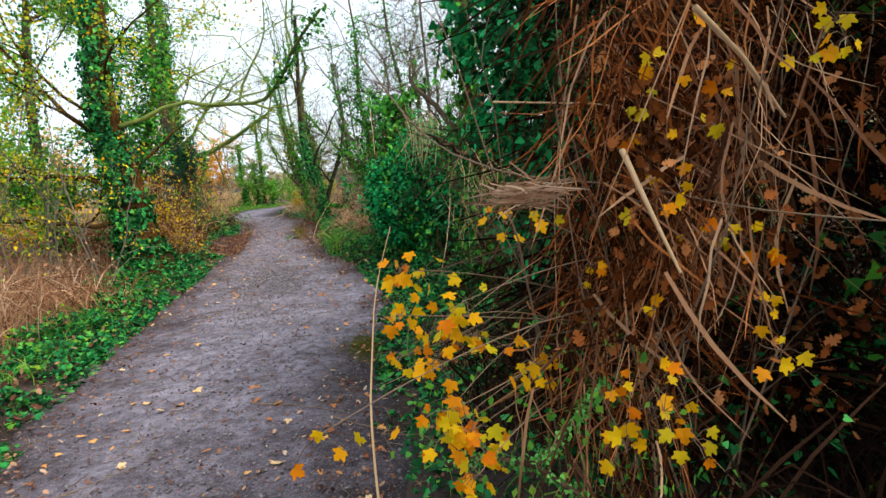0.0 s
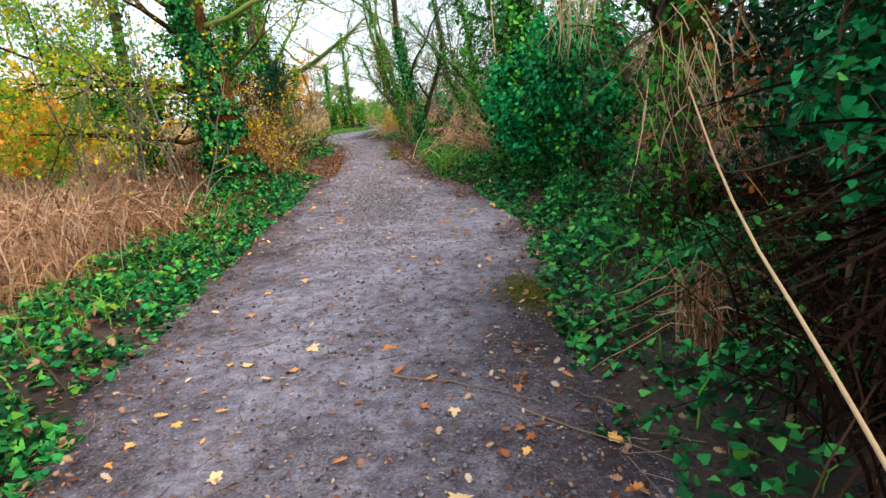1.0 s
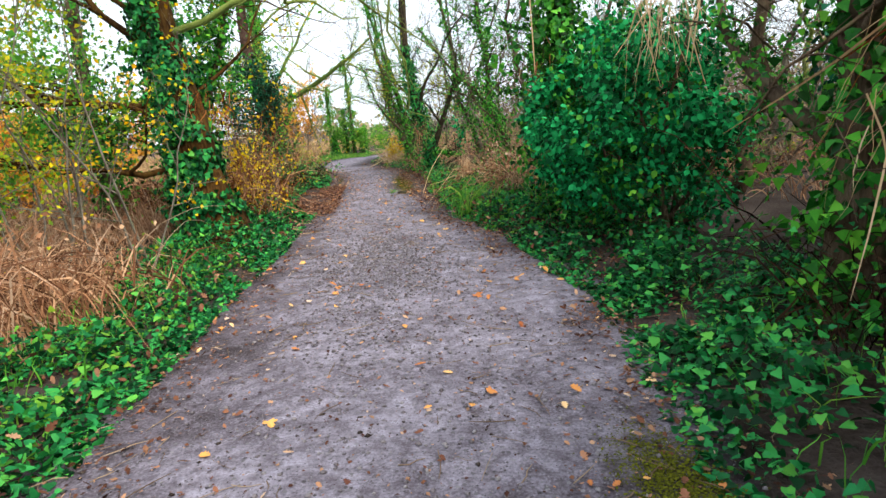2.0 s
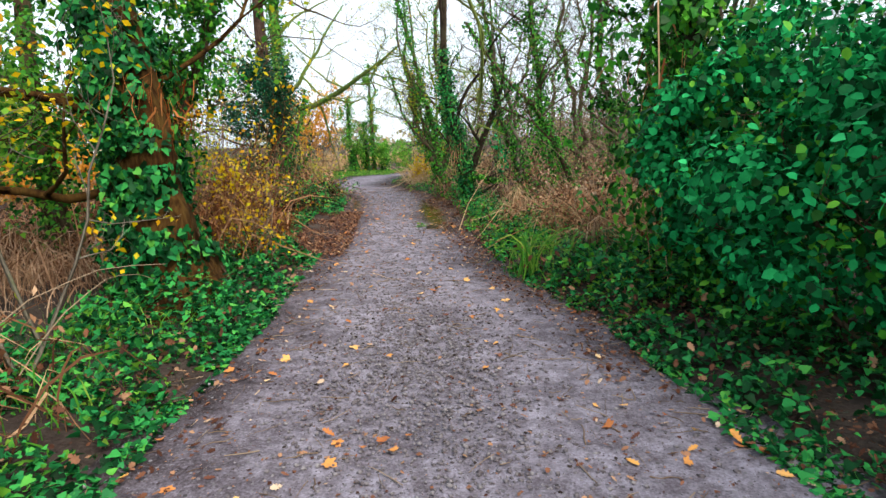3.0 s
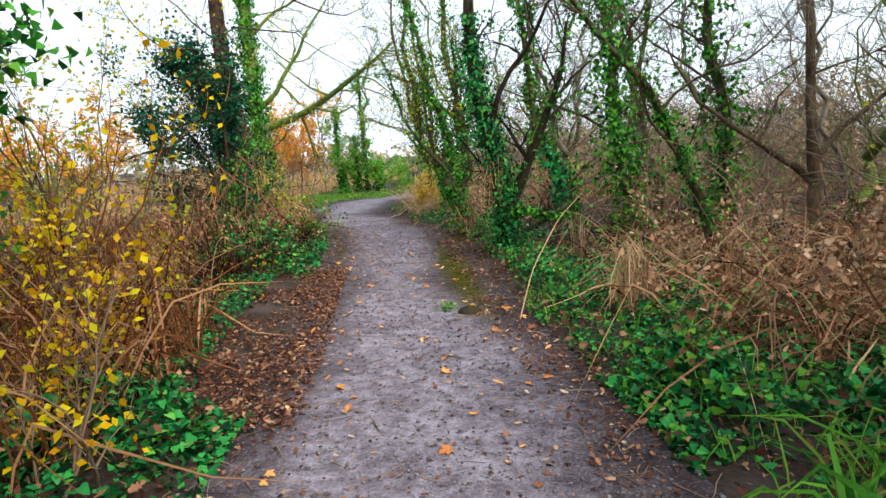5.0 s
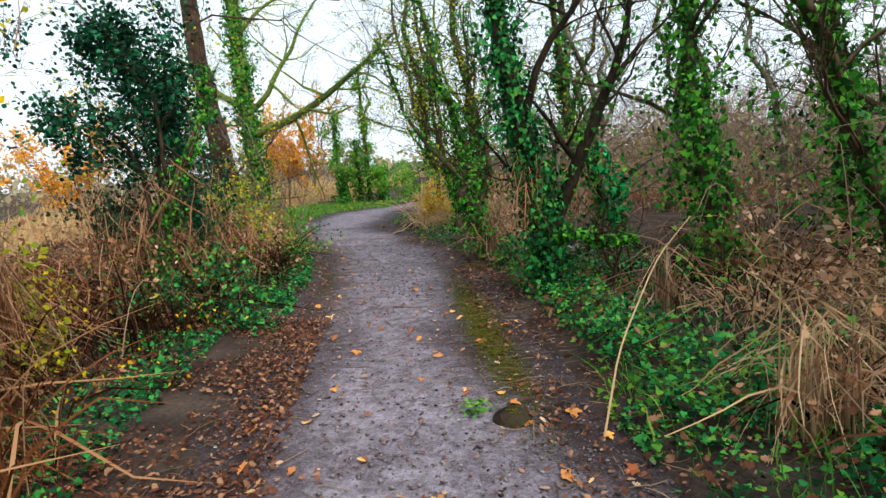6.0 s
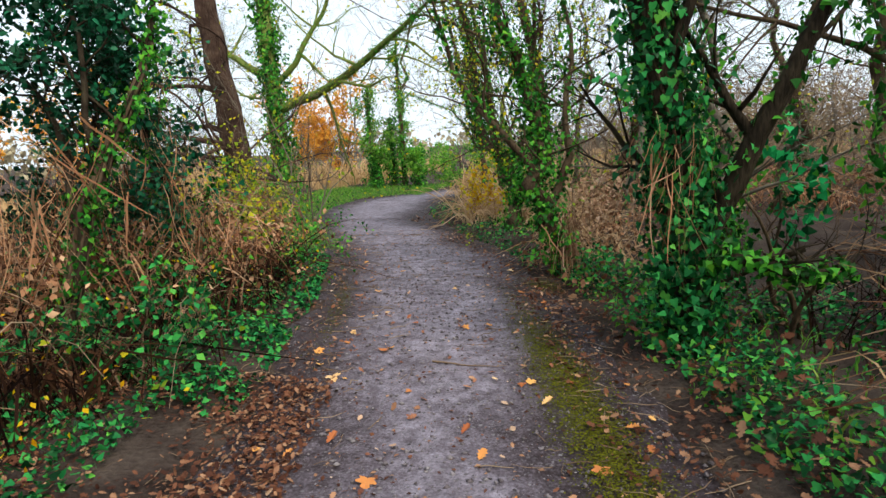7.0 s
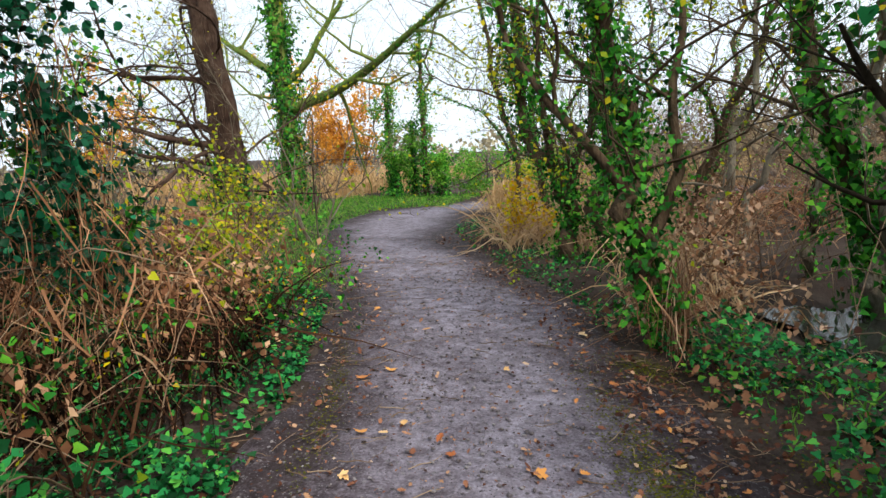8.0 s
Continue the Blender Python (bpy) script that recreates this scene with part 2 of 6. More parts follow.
def thing(name, at, label, category, group="", kind=""):
    ob = new(name)
    ob.empty_display_size = 0.2
    ob.matrix_basis = Matrix.Translation(at)
    return tagged(ob, label, category, group, kind)


def stuff(name, geo, mat, label, category, smooth=True):
    return tagged(part(name, geo, mat, None, "", smooth), label, category, kind="stuff")


def smooth_noise(x, y, s, seed=0):
    return np.array([noise.noise((a * s + seed, b * s - seed, seed * 1.7)) for a, b in zip(np.ravel(x), np.ravel(y))]).reshape(np.shape(x))


def leaf_shape(outline, fold=0.12, curl=-0.1):
    """A leaf from one side's outline (across, along), folded on its midrib: vertices and triangles."""
    side = np.array(outline, float)
    mid = [(0, y, curl * y * y) for y in (0.0, 0.5, 1.0)]
    right = [(x, y, fold * x + curl * y * y) for x, y in side]
    left = [(-x, y, fold * x + curl * y * y) for x, y in side]
    v = mid + right + left
    k, tri = len(side), []
    for o, flip in ((3, False), (3 + k, True)):
        ring = [0] + [o + i for i in range(k)] + [2]
        for a, b in zip(ring[:-1], ring[1:]):
            tri.append((1, b, a) if flip else (1, a, b))
    return np.array(v), np.array(tri)


OVAL = leaf_shape([(0.34, 0.48)], 0.2)
IVY_LEAF = leaf_shape([(0.52, 0.12), (0.28, 0.52)], 0.12, -0.15)
IVY_NEAR = leaf_shape([(0.34, -0.10), (0.50, 0.16), (0.36, 0.42), (0.22, 0.72)], 0.14, -0.20)
BROAD_LEAF = leaf_shape([(0.30, 0.22), (0.34, 0.62)], 0.18, -0.2)
HOLLY_LEAF = leaf_shape([(0.34, 0.25), (0.34, 0.65)], 0.3, -0.25)
MAPLE_LEAF = leaf_shape([(0.20, -0.06), (0.50, 0.02), (0.42, 0.20), (0.66, 0.46), (0.62, 0.58), (0.40, 0.52), (0.24, 0.56), (0.30, 0.78), (0.16, 0.84)], 0.10, -0.22)
OAK_LEAF = leaf_shape([(0.05, 0.10), (0.20, 0.18), (0.12, 0.28), (0.32, 0.40), (0.18, 0.50), (0.36, 0.64), (0.20, 0.74), (0.20, 0.90)], 0.25, 0.18)


def scatter(geo, shape, at, normal, along, size):
    """One leaf at each place, its face along normal and its tip along the third direction."""
    v, tri = shape
    n = unit(normal)
    a = np.asarray(along, float)
    a = unit(a - (a * n).sum(1, keepdims=True) * n + 1e-6)
    b = np.cross(a, n)
    s = np.asarray(size, float).reshape(-1, 1, 1)
    w = at[:, None] + s * (v[None, :, 0:1] * b[:, None] + v[None, :, 1:2] * a[:, None] + v[None, :, 2:3] * n[:, None])
    geo.add(w, (tri[None] + (np.arange(len(at)) * len(v))[:, None, None]).reshape(-1, 3))


def tubes(geo, paths, radii, sides=3):
    """Tubes along polylines (count, k, 3) with radii (count, k)."""
    p, r = np.asarray(paths, float), np.asarray(radii, float)
    c, k, _ = p.shape
    tan = unit(np.gradient(p, axis=1))
    ref = np.where(np.abs(tan[:, :1, 2:3]) > 0.9, [1.0, 0.13, 0], [0.1, 0.07, 1.0])
    b = unit(np.cross(tan, np.broadcast_to(ref, tan.shape)))
    d = np.cross(b, tan)
    ang = np.arange(sides) * 2 * np.pi / sides
    ring = p[:, :, None] + r[:, :, None, None] * (np.cos(ang)[:, None] * b[:, :, None] + np.sin(ang)[:, None] * d[:, :, None])
    i, j = np.meshgrid(np.arange(k - 1), np.arange(sides), indexing="ij")
    q = np.stack([i * sides + j, i * sides + (j + 1) % sides, (i + 1) * sides + (j + 1) % sides, (i + 1) * sides + j], -1).reshape(-1, 4)
    geo.add(ring, (q[None] + (np.arange(c) * k * sides)[:, None, None]).reshape(-1, 4))


def strips(geo, paths, widths, turn):
    """Flat tapering blades along polylines, turned about their line by the given angles."""
    p = np.asarray(paths, float)
    c, k, _ = p.shape
    tan = unit(np.gradient(p, axis=1))
    flat = np.stack([np.cos(turn), np.sin(turn), 0.2 * np.cos(3 * turn)], -1)[:, None]
    b = unit(np.cross(tan, np.broadcast_to(flat, tan.shape)))
    w = np.asarray(widths, float)[..., None] * b
    v = np.stack([p - w, p + w], 2)
    i = np.arange(k - 1)
    q = np.stack([2 * i, 2 * i + 1, 2 * i + 3, 2 * i + 2], -1)
    geo.add(v, (q[None] + (np.arange(c) * 2 * k)[:, None, None]).reshape(-1, 4))


def blade_paths(rng, base, height, lean, droop, k=5):
    """Arching stems from the ground: they lean a random way and droop at the tip."""
    c = len(base)
    a = rng.uniform(0, 2 * np.pi, c)
    s = np.linspace(0, 1, k)[None]
    out = height[:, None] * lean[:, None] * s ** 1.7
    up = height[:, None] * (s - droop[:, None] * s ** 3)
    return base[:, None] + np.stack([np.cos(a)[:, None] * out, np.sin(a)[:, None] * out, up], -1)


def grass(rng, base, h, lean=(0.1, 0.6), droop=(0.0, 0.4), width=0.006, geo=None, k=5):
    geo = geo or Geo()
    c = len(base)
    height = rng.uniform(*h, c)
    p = blade_paths(rng, base, height, rng.uniform(*lean, c), rng.uniform(*droop, c), k)
    p += rng.normal(0, 0.012, p.shape) * np.linspace(0, 1, k)[None, :, None]
    w = width * rng.uniform(0.5, 1.4, c)[:, None] * np.array([0.8, 1.0, 0.9, 0.6, 0.05] if k == 5 else np.linspace(1, 0.1, k))[None]
    strips(geo, p, w, rng.uniform(0, np.pi, c))
    return geo


def wander(rng, start, way, length, wiggle, rise, k=9):
    pts, d = [np.array(start, float)], unit(np.array(way, float))
    for _ in range(k - 1):
        d = unit(d + rng.normal(0, wiggle, 3) + np.array([0, 0, rise]))
        pts.append(pts[-1] + d * length / (k - 1))
    return np.array(pts)


def limb(rng, geo, pts, radius, levels, kids, spread=0.9, rise=0.05, ratio=0.55, tip=0.25, wiggle=0.22, tips=None, first=0.25):
    """A branch along pts with its side twigs, into one mesh; tips gathers points along the last twigs."""
    k = len(pts)
    r = radius * np.linspace(1, tip, k)
    tubes(geo, pts[None], r[None], 8 if radius > 0.06 else 5 if radius > 0.02 else 3)
    length = np.linalg.norm(np.diff(pts, axis=0), axis=1).sum()
    if levels == 0:
        if tips is not None:
            tips.append(pts)
        return
    for _ in range(kids[0]):
        f = rng.uniform(first, 1.0) * (k - 1)
        i = min(int(f), k - 2)
        at = pts[i] + (pts[i + 1] - pts[i]) * (f - i)
        d = unit(unit(pts[i + 1] - pts[i]) + rng.normal(0, spread, 3))
        rr = max(0.0025, (radius * (1 - (1 - tip) * f / (k - 1))) * rng.uniform(0.4, 0.75))
        limb(rng, geo, wander(rng, at, d, length * ratio * rng.uniform(0.5, 1.1), wiggle, rise, (4, 5, 7)[min(levels - 1, 2)]), rr, levels - 1, kids[1:], spread, rise, ratio, tip, wiggle, tips, 0.15)


def ivy_on(rng, geo, pts, radii, count, size=(0.04, 0.085), puff=0.10, span=(0.0, 1.0), bald=None, shape=None):
    """Ivy leaves round a trunk line, facing out and hanging."""
    k = len(pts)
    f = rng.uniform(span[0], span[1], count) * (k - 1)
    i = np.minimum(f.astype(int), k - 2)
    at = pts[i] + (pts[i + 1] - pts[i]) * (f - i)[:, None]
    r = np.interp(f, np.arange(k), radii)
    tan = unit(pts[i + 1] - pts[i])
    a = rng.uniform(0, 2 * np.pi, count)
    u = unit(np.cross(tan, [0.2, 1, 0.1]))
    w = np.cross(tan, u)
    out = np.cos(a)[:, None] * u + np.sin(a)[:, None] * w
    reach = np.linalg.norm(at - pts[0], axis=1)
    coat = 0.5 + 0.8 * smooth_noise(reach, np.cos(a) * 0.35 + pts[0, 0], 1.9, 3) + 0.35 * smooth_noise(reach, np.sin(a) * 0.4 + pts[0, 1], 4.3, 7)
    lump = np.clip(coat, 0.0, 1.3) ** 1.4 * 1.6
    pos = at + out * (r + puff * rng.uniform(0, 1, count) ** 1.5 * (0.4 + lump))[:, None]
    if bald:
        bare = out[:, 0] * bald[0] + out[:, 1] * bald[1] + 0.25 * np.sin(2.3 * f)
        keep = bare < rng.uniform(0.45, 0.95, count) + 0.5 * np.exp(-f)
        pos, out, coat = pos[keep], out[keep], coat[keep]
    thick = rng.uniform(0, 1, len(pos)) < 0.45 + 1.4 * coat
    pos, out = pos[thick], out[thick]
    count = len(pos)
    scatter(geo, shape or IVY_LEAF, pos, out + rng.normal(0, 0.45, (count, 3)) + [0, 0, 0.25], np.array([0, 0, -1.0]) + rng.normal(0, 0.5, (count, 3)), rng.uniform(*size, count))


def crown(rng, geo, shape, tips, per, size, loose=0.05, hang=0.4):
    """Leaves along gathered twigs."""
    line = np.concatenate(tips)
    n = int(len(tips) * per)
    at = line[rng.integers(0, len(line), n)] + rng.normal(0, loose, (n, 3))
    scatter(geo, shape, at, rng.normal(0, 0.7, (n, 3)) + [0, 0, 0.6], rng.normal(0, 0.8, (n, 3)) - [0, 0, hang], rng.uniform(*size, n))


def cloud(rng, geo, shape, centre, radii, count, size, clumps=26, shell=0.55, floor=0.02, lump=(0.22, 0.48)):
    """Foliage of a bush: leaves on many overlapping clumps, uneven, with gaps."""
    c, rad = np.array(centre), np.array(radii)
    d = unit(rng.normal(0, 1, (clumps, 3)))
    mids = c + d * rad * rng.uniform(0.45, 0.95, (clumps, 1))
    cr = rng.uniform(*lump, clumps) * rad.mean()
    w = cr ** 2 / (cr ** 2).sum()
    i = rng.choice(clumps, count, p=w)
    o = unit(rng.normal(0, 1, (count, 3)))
    at = mids[i] + o * (cr[i] * rng.uniform(shell, 1.08, count))[:, None]
    keep = at[:, 2] > floor
    at, o = at[keep], o[keep]
    m = len(at)
    scatter(geo, shape, at, o + [0, 0, 0.5] + rng.normal(0, 0.7, (m, 3)), o + rng.normal(0, 0.8, (m, 3)) - [0, 0, 0.7], rng.uniform(*size, m))


# ---- the ground and the path ----
LINE = [(-1.2, -6, 1.0), (-1.25, 0, 1.0), (-1.40, 2, 1.0), (-1.72, 4, 1.06), (-2.12, 5.8, 1.24), (-2.35, 7, 1.32), (-2.60, 8.5, 1.44), (-2.95, 9.5, 1.30), (-3.25, 10.6, 1.22), (-3.80, 12, 1.04), (-4.32, 13.8, 0.98),
        (-4.86, 15.5, 0.97), (-5.28, 17, 0.96), (-5.76, 18.5, 0.95), (-6.56, 20.5, 0.97), (-7.45, 22, 0.98), (-8.6, 24, 1.06), (-9.15, 26, 1.15), (-9.3, 27.4, 1.1), (-8.2, 29.0, 1.0), (-6.0, 30.6, 1.0), (-2.5, 32.5, 1.0), (3, 35, 1.0)]
LX, LY, LW = (np.array(c) for c in zip(*LINE))


def mid_x(y):
    return np.interp(y, LY[:19], LX[:19])


def half_w(y):
    return np.interp(y, LY[:19], LW[:19])


def left_x(y):
    return mid_x(y) - half_w(y)


def right_x(y):
    return mid_x(y) + half_w(y)


def verge(x, y):
    """Height of the ground: level on the path, a low bank beside it, lower wet ground in the wood."""
    x, y = np.asarray(x, float), np.asarray(y, float)
    d = np.abs(x - mid_x(y)) - half_w(y)
    bank = 0.07 * np.clip(d / 0.5, 0, 1) * np.exp(-np.clip(d - 0.6, 0, None) / 1.5)
    far = np.clip((y - 25) / 4, 0, 1)
    wet = -0.20 * np.exp(-((x + 3.3) / 1.1) ** 2 - ((y - 20.6) / 1.4) ** 2)
    return bank * (1 - far) + wet - 0.012


def ground():
    rng = np.random.default_rng(3)
    gx = np.concatenate([[-900, -300, -120, -60, -35], np.arange(-24, 12.01, 0.3), [20, 35, 60, 120, 300, 900]])
    gy = np.concatenate([[-900, -300, -100, -40, -15], np.arange(-6, 36.01, 0.3), [45, 60, 120, 300, 900]])
    x, y = np.meshgrid(gx, gy, indexing="ij")
    d = np.abs(x - mid_x(y)) - half_w(y)
    z = verge(x, y) + np.where(d > 0.1, 0.03, 0.006) * smooth_noise(x, y, 0.9) * (np.abs(x) < 30) * np.clip((60 - y) / 30, 0, 1)
    z = np.where(d < 0.15, np.minimum(z, -0.02), z)
    v = np.stack([x, y, z], -1).reshape(-1, 3)
    ny = len(gy)
    i, j = np.meshgrid(np.arange(len(gx) - 1), np.arange(ny - 1), indexing="ij")
    q = np.stack([i * ny + j, (i + 1) * ny + j, (i + 1) * ny + j + 1, i * ny + j + 1], -1).reshape(-1, 4)
    g = Geo()
    g.add(v, q)
    tagged(part("ground", g, SOIL, smooth=True), "dark damp woodland soil under plants and leaf litter", "ground", kind="structure")


def ribbon(geo, line, widths, across, step, height, seed):
    """A worn strip of dirt along a line, with ragged edges and small dips."""
    line = np.array(line, float)
    dist = np.concatenate([[0], np.cumsum(np.linalg.norm(np.diff(line, axis=0), axis=1))])
    s = np.arange(0, dist[-1], step)
    c = np.stack([np.interp(s, dist, line[:, 0]), np.interp(s, dist, line[:, 1])], -1)
    kern = np.ones(9) / 9
    pad = np.pad(c, ((4, 4), (0, 0)), mode="edge")
    c = np.stack([np.convolve(pad[:, a], kern, "valid") for a in (0, 1)], -1)
    w = np.interp(s, dist, widths)
    tan = unit(np.gradient(c, axis=0))
    nor = np.stack([-tan[:, 1], tan[:, 0]], -1)
    u = np.linspace(-1, 1, across)
    rag = 1.12 + 0.16 * smooth_noise(s, s * 0, 0.8, seed) + 0.08 * smooth_noise(s, s * 0, 3.1, seed + 4)
    rag2 = 1.12 + 0.16 * smooth_noise(s, s * 0, 0.8, seed + 9) + 0.08 * smooth_noise(s, s * 0, 3.1, seed + 13)
    half = np.where(u[None] > 0, (w * rag)[:, None], (w * rag2)[:, None])
    p = c[:, None] + nor[:, None] * (u[None] * half)[..., None]
    z = height + 0.010 * smooth_noise(p[..., 0], p[..., 1], 1.3, seed) + 0.007 * smooth_noise(p[..., 0], p[..., 1], 6.0, seed) + 0.004 * smooth_noise(p[..., 0], p[..., 1], 17.0, seed)
    z = z - 0.03 * np.clip((np.abs(u[None]) - 0.86) / 0.14, 0, 1)
    v = np.concatenate([p, z[..., None]], -1)
    i, j = np.meshgrid(np.arange(len(s) - 1), np.arange(across - 1), indexing="ij")
    q = np.stack([i * across + j, i * across + j + 1, (i + 1) * across + j + 1, (i + 1) * across + j], -1).reshape(-1, 4)
    geo.add(v, q)
    stain = smooth_noise(p[..., 0], p[..., 1], 0.55, seed + 3)
    # Trodden wear across the strip, plus a paler tone set along y past 8.
    return np.clip(1.05 + np.interp(p[..., 1], [8, 12, 16, 20], [0.0, 0.22, 0.10, 0.2]) - 1.15 * (np.interp(p[..., 1], [11, 15], [1.0, 1.4]) * np.abs(u[None] + 0.12 * stain)) ** 1.7 + 0.45 * stain, 0, 1).ravel()


def worn(ob, wear):
    ob.data.attributes.new("wear", "FLOAT", "POINT").data.foreach_set("value", wear)


def path():
    g = Geo()
    wear = ribbon(g, [(a, b) for a, b, _ in LINE], LW, 49, 0.06, 0.010, 2)
    ob = tagged(part("path", g, PATH_DIRT, smooth=True), "worn grey footpath of compacted damp dirt", "path", kind="structure")
    worn(ob, wear)
    g = Geo()
    wear = ribbon(g, [(-1.5, 8.75), (-0.9, 9.0), (-0.1, 9.15), (0.9, 9.0), (2.4, 8.6)], [0.5, 0.42, 0.36, 0.34, 0.3], 15, 0.08, 0.000, 7)
    ob = tagged(part("side_path", g, PATH_DIRT, smooth=True), "narrow dirt track leaving beside the evergreen bush", "path", kind="structure")
    worn(ob, wear * 0.15)


ground()
path()


# ---- trees ----
def tree(at, label, category, trunk_pts, radius, bark, limbs=(), ivy=0, leaf=None, tip=0.35, group="", name="tree", flare=1.5, ivy_span=(0.0, 1.0), puff=0.12, seed=1, ivy_size=(0.04, 0.08), vines=9, kink=0.10, bald=None, vine=None, shape=None, ivy_mat=None, sway=0.0):
    """A tree on a trunk line: flared trunk, limbs with twigs, ivy and leaves as parts."""
    rng = np.random.default_rng(seed)
    top = thing(name, at, label, category, group)
    pts = np.array(at) + np.array(trunk_pts, float)
    s = np.linspace(0, 1, 17)
    k = np.linspace(0, 1, len(pts))
    line = np.stack([np.interp(s, k, pts[:, a]) for a in range(3)], -1)
    line[1:-1] = (line[:-2] + 2 * line[1:-1] + line[2:]) / 4
    line[1:] += rng.normal(0, radius * kink, (16, 3)) * [1, 1, 0.2]
    turns = rng.uniform(0, 6.28, 4)
    line[:, 0] += sway * s * (np.sin(7.5 * s + turns[0]) + 0.6 * np.sin(17 * s + turns[1]) - np.sin(turns[0]) - 0.6 * np.sin(turns[1]))
    line[:, 1] += sway * s * (np.sin(7.0 * s + turns[2]) + 0.6 * np.sin(16 * s + turns[3]))
    line[0, 2] = at[2] - 0.08
    r = radius * (1 - (1 - tip) * s)
    r[:3] *= np.array([flare, 1 + (flare - 1) * 0.45, 1 + (flare - 1) * 0.12])
    fine = np.linspace(0, 16, 49)
    g = Geo()
    tubes(g, np.stack([np.interp(fine, np.arange(17), line[:, a]) for a in range(3)], -1)[None], np.interp(fine, np.arange(17), r)[None], 18)
    ring = g.v[0].reshape(49, 18, 3)
    hub, turn, up = ring.mean(1, keepdims=True), np.arange(18) * 2 * np.pi / 18, np.linspace(0, 9, 49)[:, None]
    ring = hub + (ring - hub) * (1 + 0.09 * np.sin(3 * turn + 0.6 * up) + 0.06 * np.sin(5 * turn - 0.9 * up))[..., None]
    g.v[0] = ring.reshape(-1, 3) + rng.normal(0, radius * 0.03, (49 * 18, 3))
    part("trunk", g, bark, top, smooth=True)
    tips = []
    for f, way, length, rad, levels, kids, *more in limbs:
        i = f * 16
        a = min(int(i), 15)
        start = line[a] + (line[a + 1] - line[a]) * (i - a)
        o = more[0] if more else {}
        lp = wander(rng, start, way, length, o.get("wig", 0.16), o.get("up", 0.02), 10)
        g = Geo()
        own = []
        limb(rng, g, lp, rad, levels, kids, o.get("spread", 0.8), o.get("rise", 0.05), o.get("ratio", 0.5), 0.2, 0.25, own)
        tips += own
        part("limb", g, o.get("bark", bark), top, smooth=True)
        if o.get("ivy"):
            g = Geo()
            ivy_on(rng, g, lp, rad * np.linspace(1, 0.3, 10), int(o["ivy"] * 1.7), (0.022, 0.052), 0.08)
            part("ivy", g, IVY_TRUNK, top, "ivy leaves along the limb")
    if ivy:
        g = Geo()
        ivy_on(rng, g, line, r, int(ivy * 0.7), ivy_size, puff, ivy_span, bald, shape)
        sprays = int(ivy * 0.3 / 14)
        for _ in range(sprays):
            f = rng.uniform(*ivy_span) * 16
            a = min(int(f), 15)
            c = line[a] + (line[a + 1] - line[a]) * (f - a)
            d = unit(rng.normal(0, 1, 3) * [1, 1, 0.4])
            if bald and d[0] * bald[0] + d[1] * bald[1] > 0.5:
                continue
            sp = wander(rng, c + d * np.interp(f, np.arange(17), r), d + [0, 0, 0.1], puff * rng.uniform(1.2, 3.0), 0.3, -0.05, 5)
            at_ = sp[rng.integers(1, 5, 14)] + rng.normal(0, 0.035, (14, 3))
            scatter(g, shape or IVY_LEAF, at_, d + rng.normal(0, 0.5, (14, 3)) + [0, 0, 0.4], rng.normal(0, 0.6, (14, 3)) - [0, 0, 0.6], rng.uniform(*ivy_size, 14))
        part("ivy", g, ivy_mat or IVY_TRUNK, top, "glossy green ivy climbing the trunk")
    if vines and ivy:
        g = Geo()
        lines = []
        for _ in range(vines):
            f = np.linspace(0, 1, 14) * 15.9 * rng.uniform(0.4, 0.9) + rng.uniform(0, 1.5)
            f = np.minimum(f, 15.99)
            j = f.astype(int)
            c = line[j] + (line[j + 1] - line[j]) * (f - j)[:, None]
            a = rng.uniform(0, 6.28) + np.cumsum(rng.normal(0, 0.3, 14))
            lines.append(c + (np.interp(f, np.arange(17), r) * 1.02)[:, None] * np.stack([np.cos(a), np.sin(a), a * 0], -1))
        tubes(g, np.array(lines), np.full((vines, 14), 0.010) * rng.uniform(0.4, 1.3, (vines, 1)), 5)
        part("ivy_stem", g, vine or BARK, top)
    if leaf and tips:
        for outline, mat, per, size, *more in (leaf if isinstance(leaf, list) else [leaf]):
            g = Geo()
            crown(rng, g, outline, tips, per, size, *more)
            part("crown", g, mat, top)
    return top


def bare_limbs(n, lo, hi, length, rad, seed, levels=2, kids=(7, 5), up=0.5, **o):
    rng = np.random.default_rng(seed)
    out = []
    for _ in range(n):
        a = rng.uniform(0, 6.283)
        out.append((rng.uniform(lo, hi), (np.cos(a), np.sin(a), up * rng.uniform(0.4, 1.6)), length * rng.uniform(0.6, 1.2), 0.75 * rad * rng.uniform(0.5, 1.1), levels, kids, o))
    return out


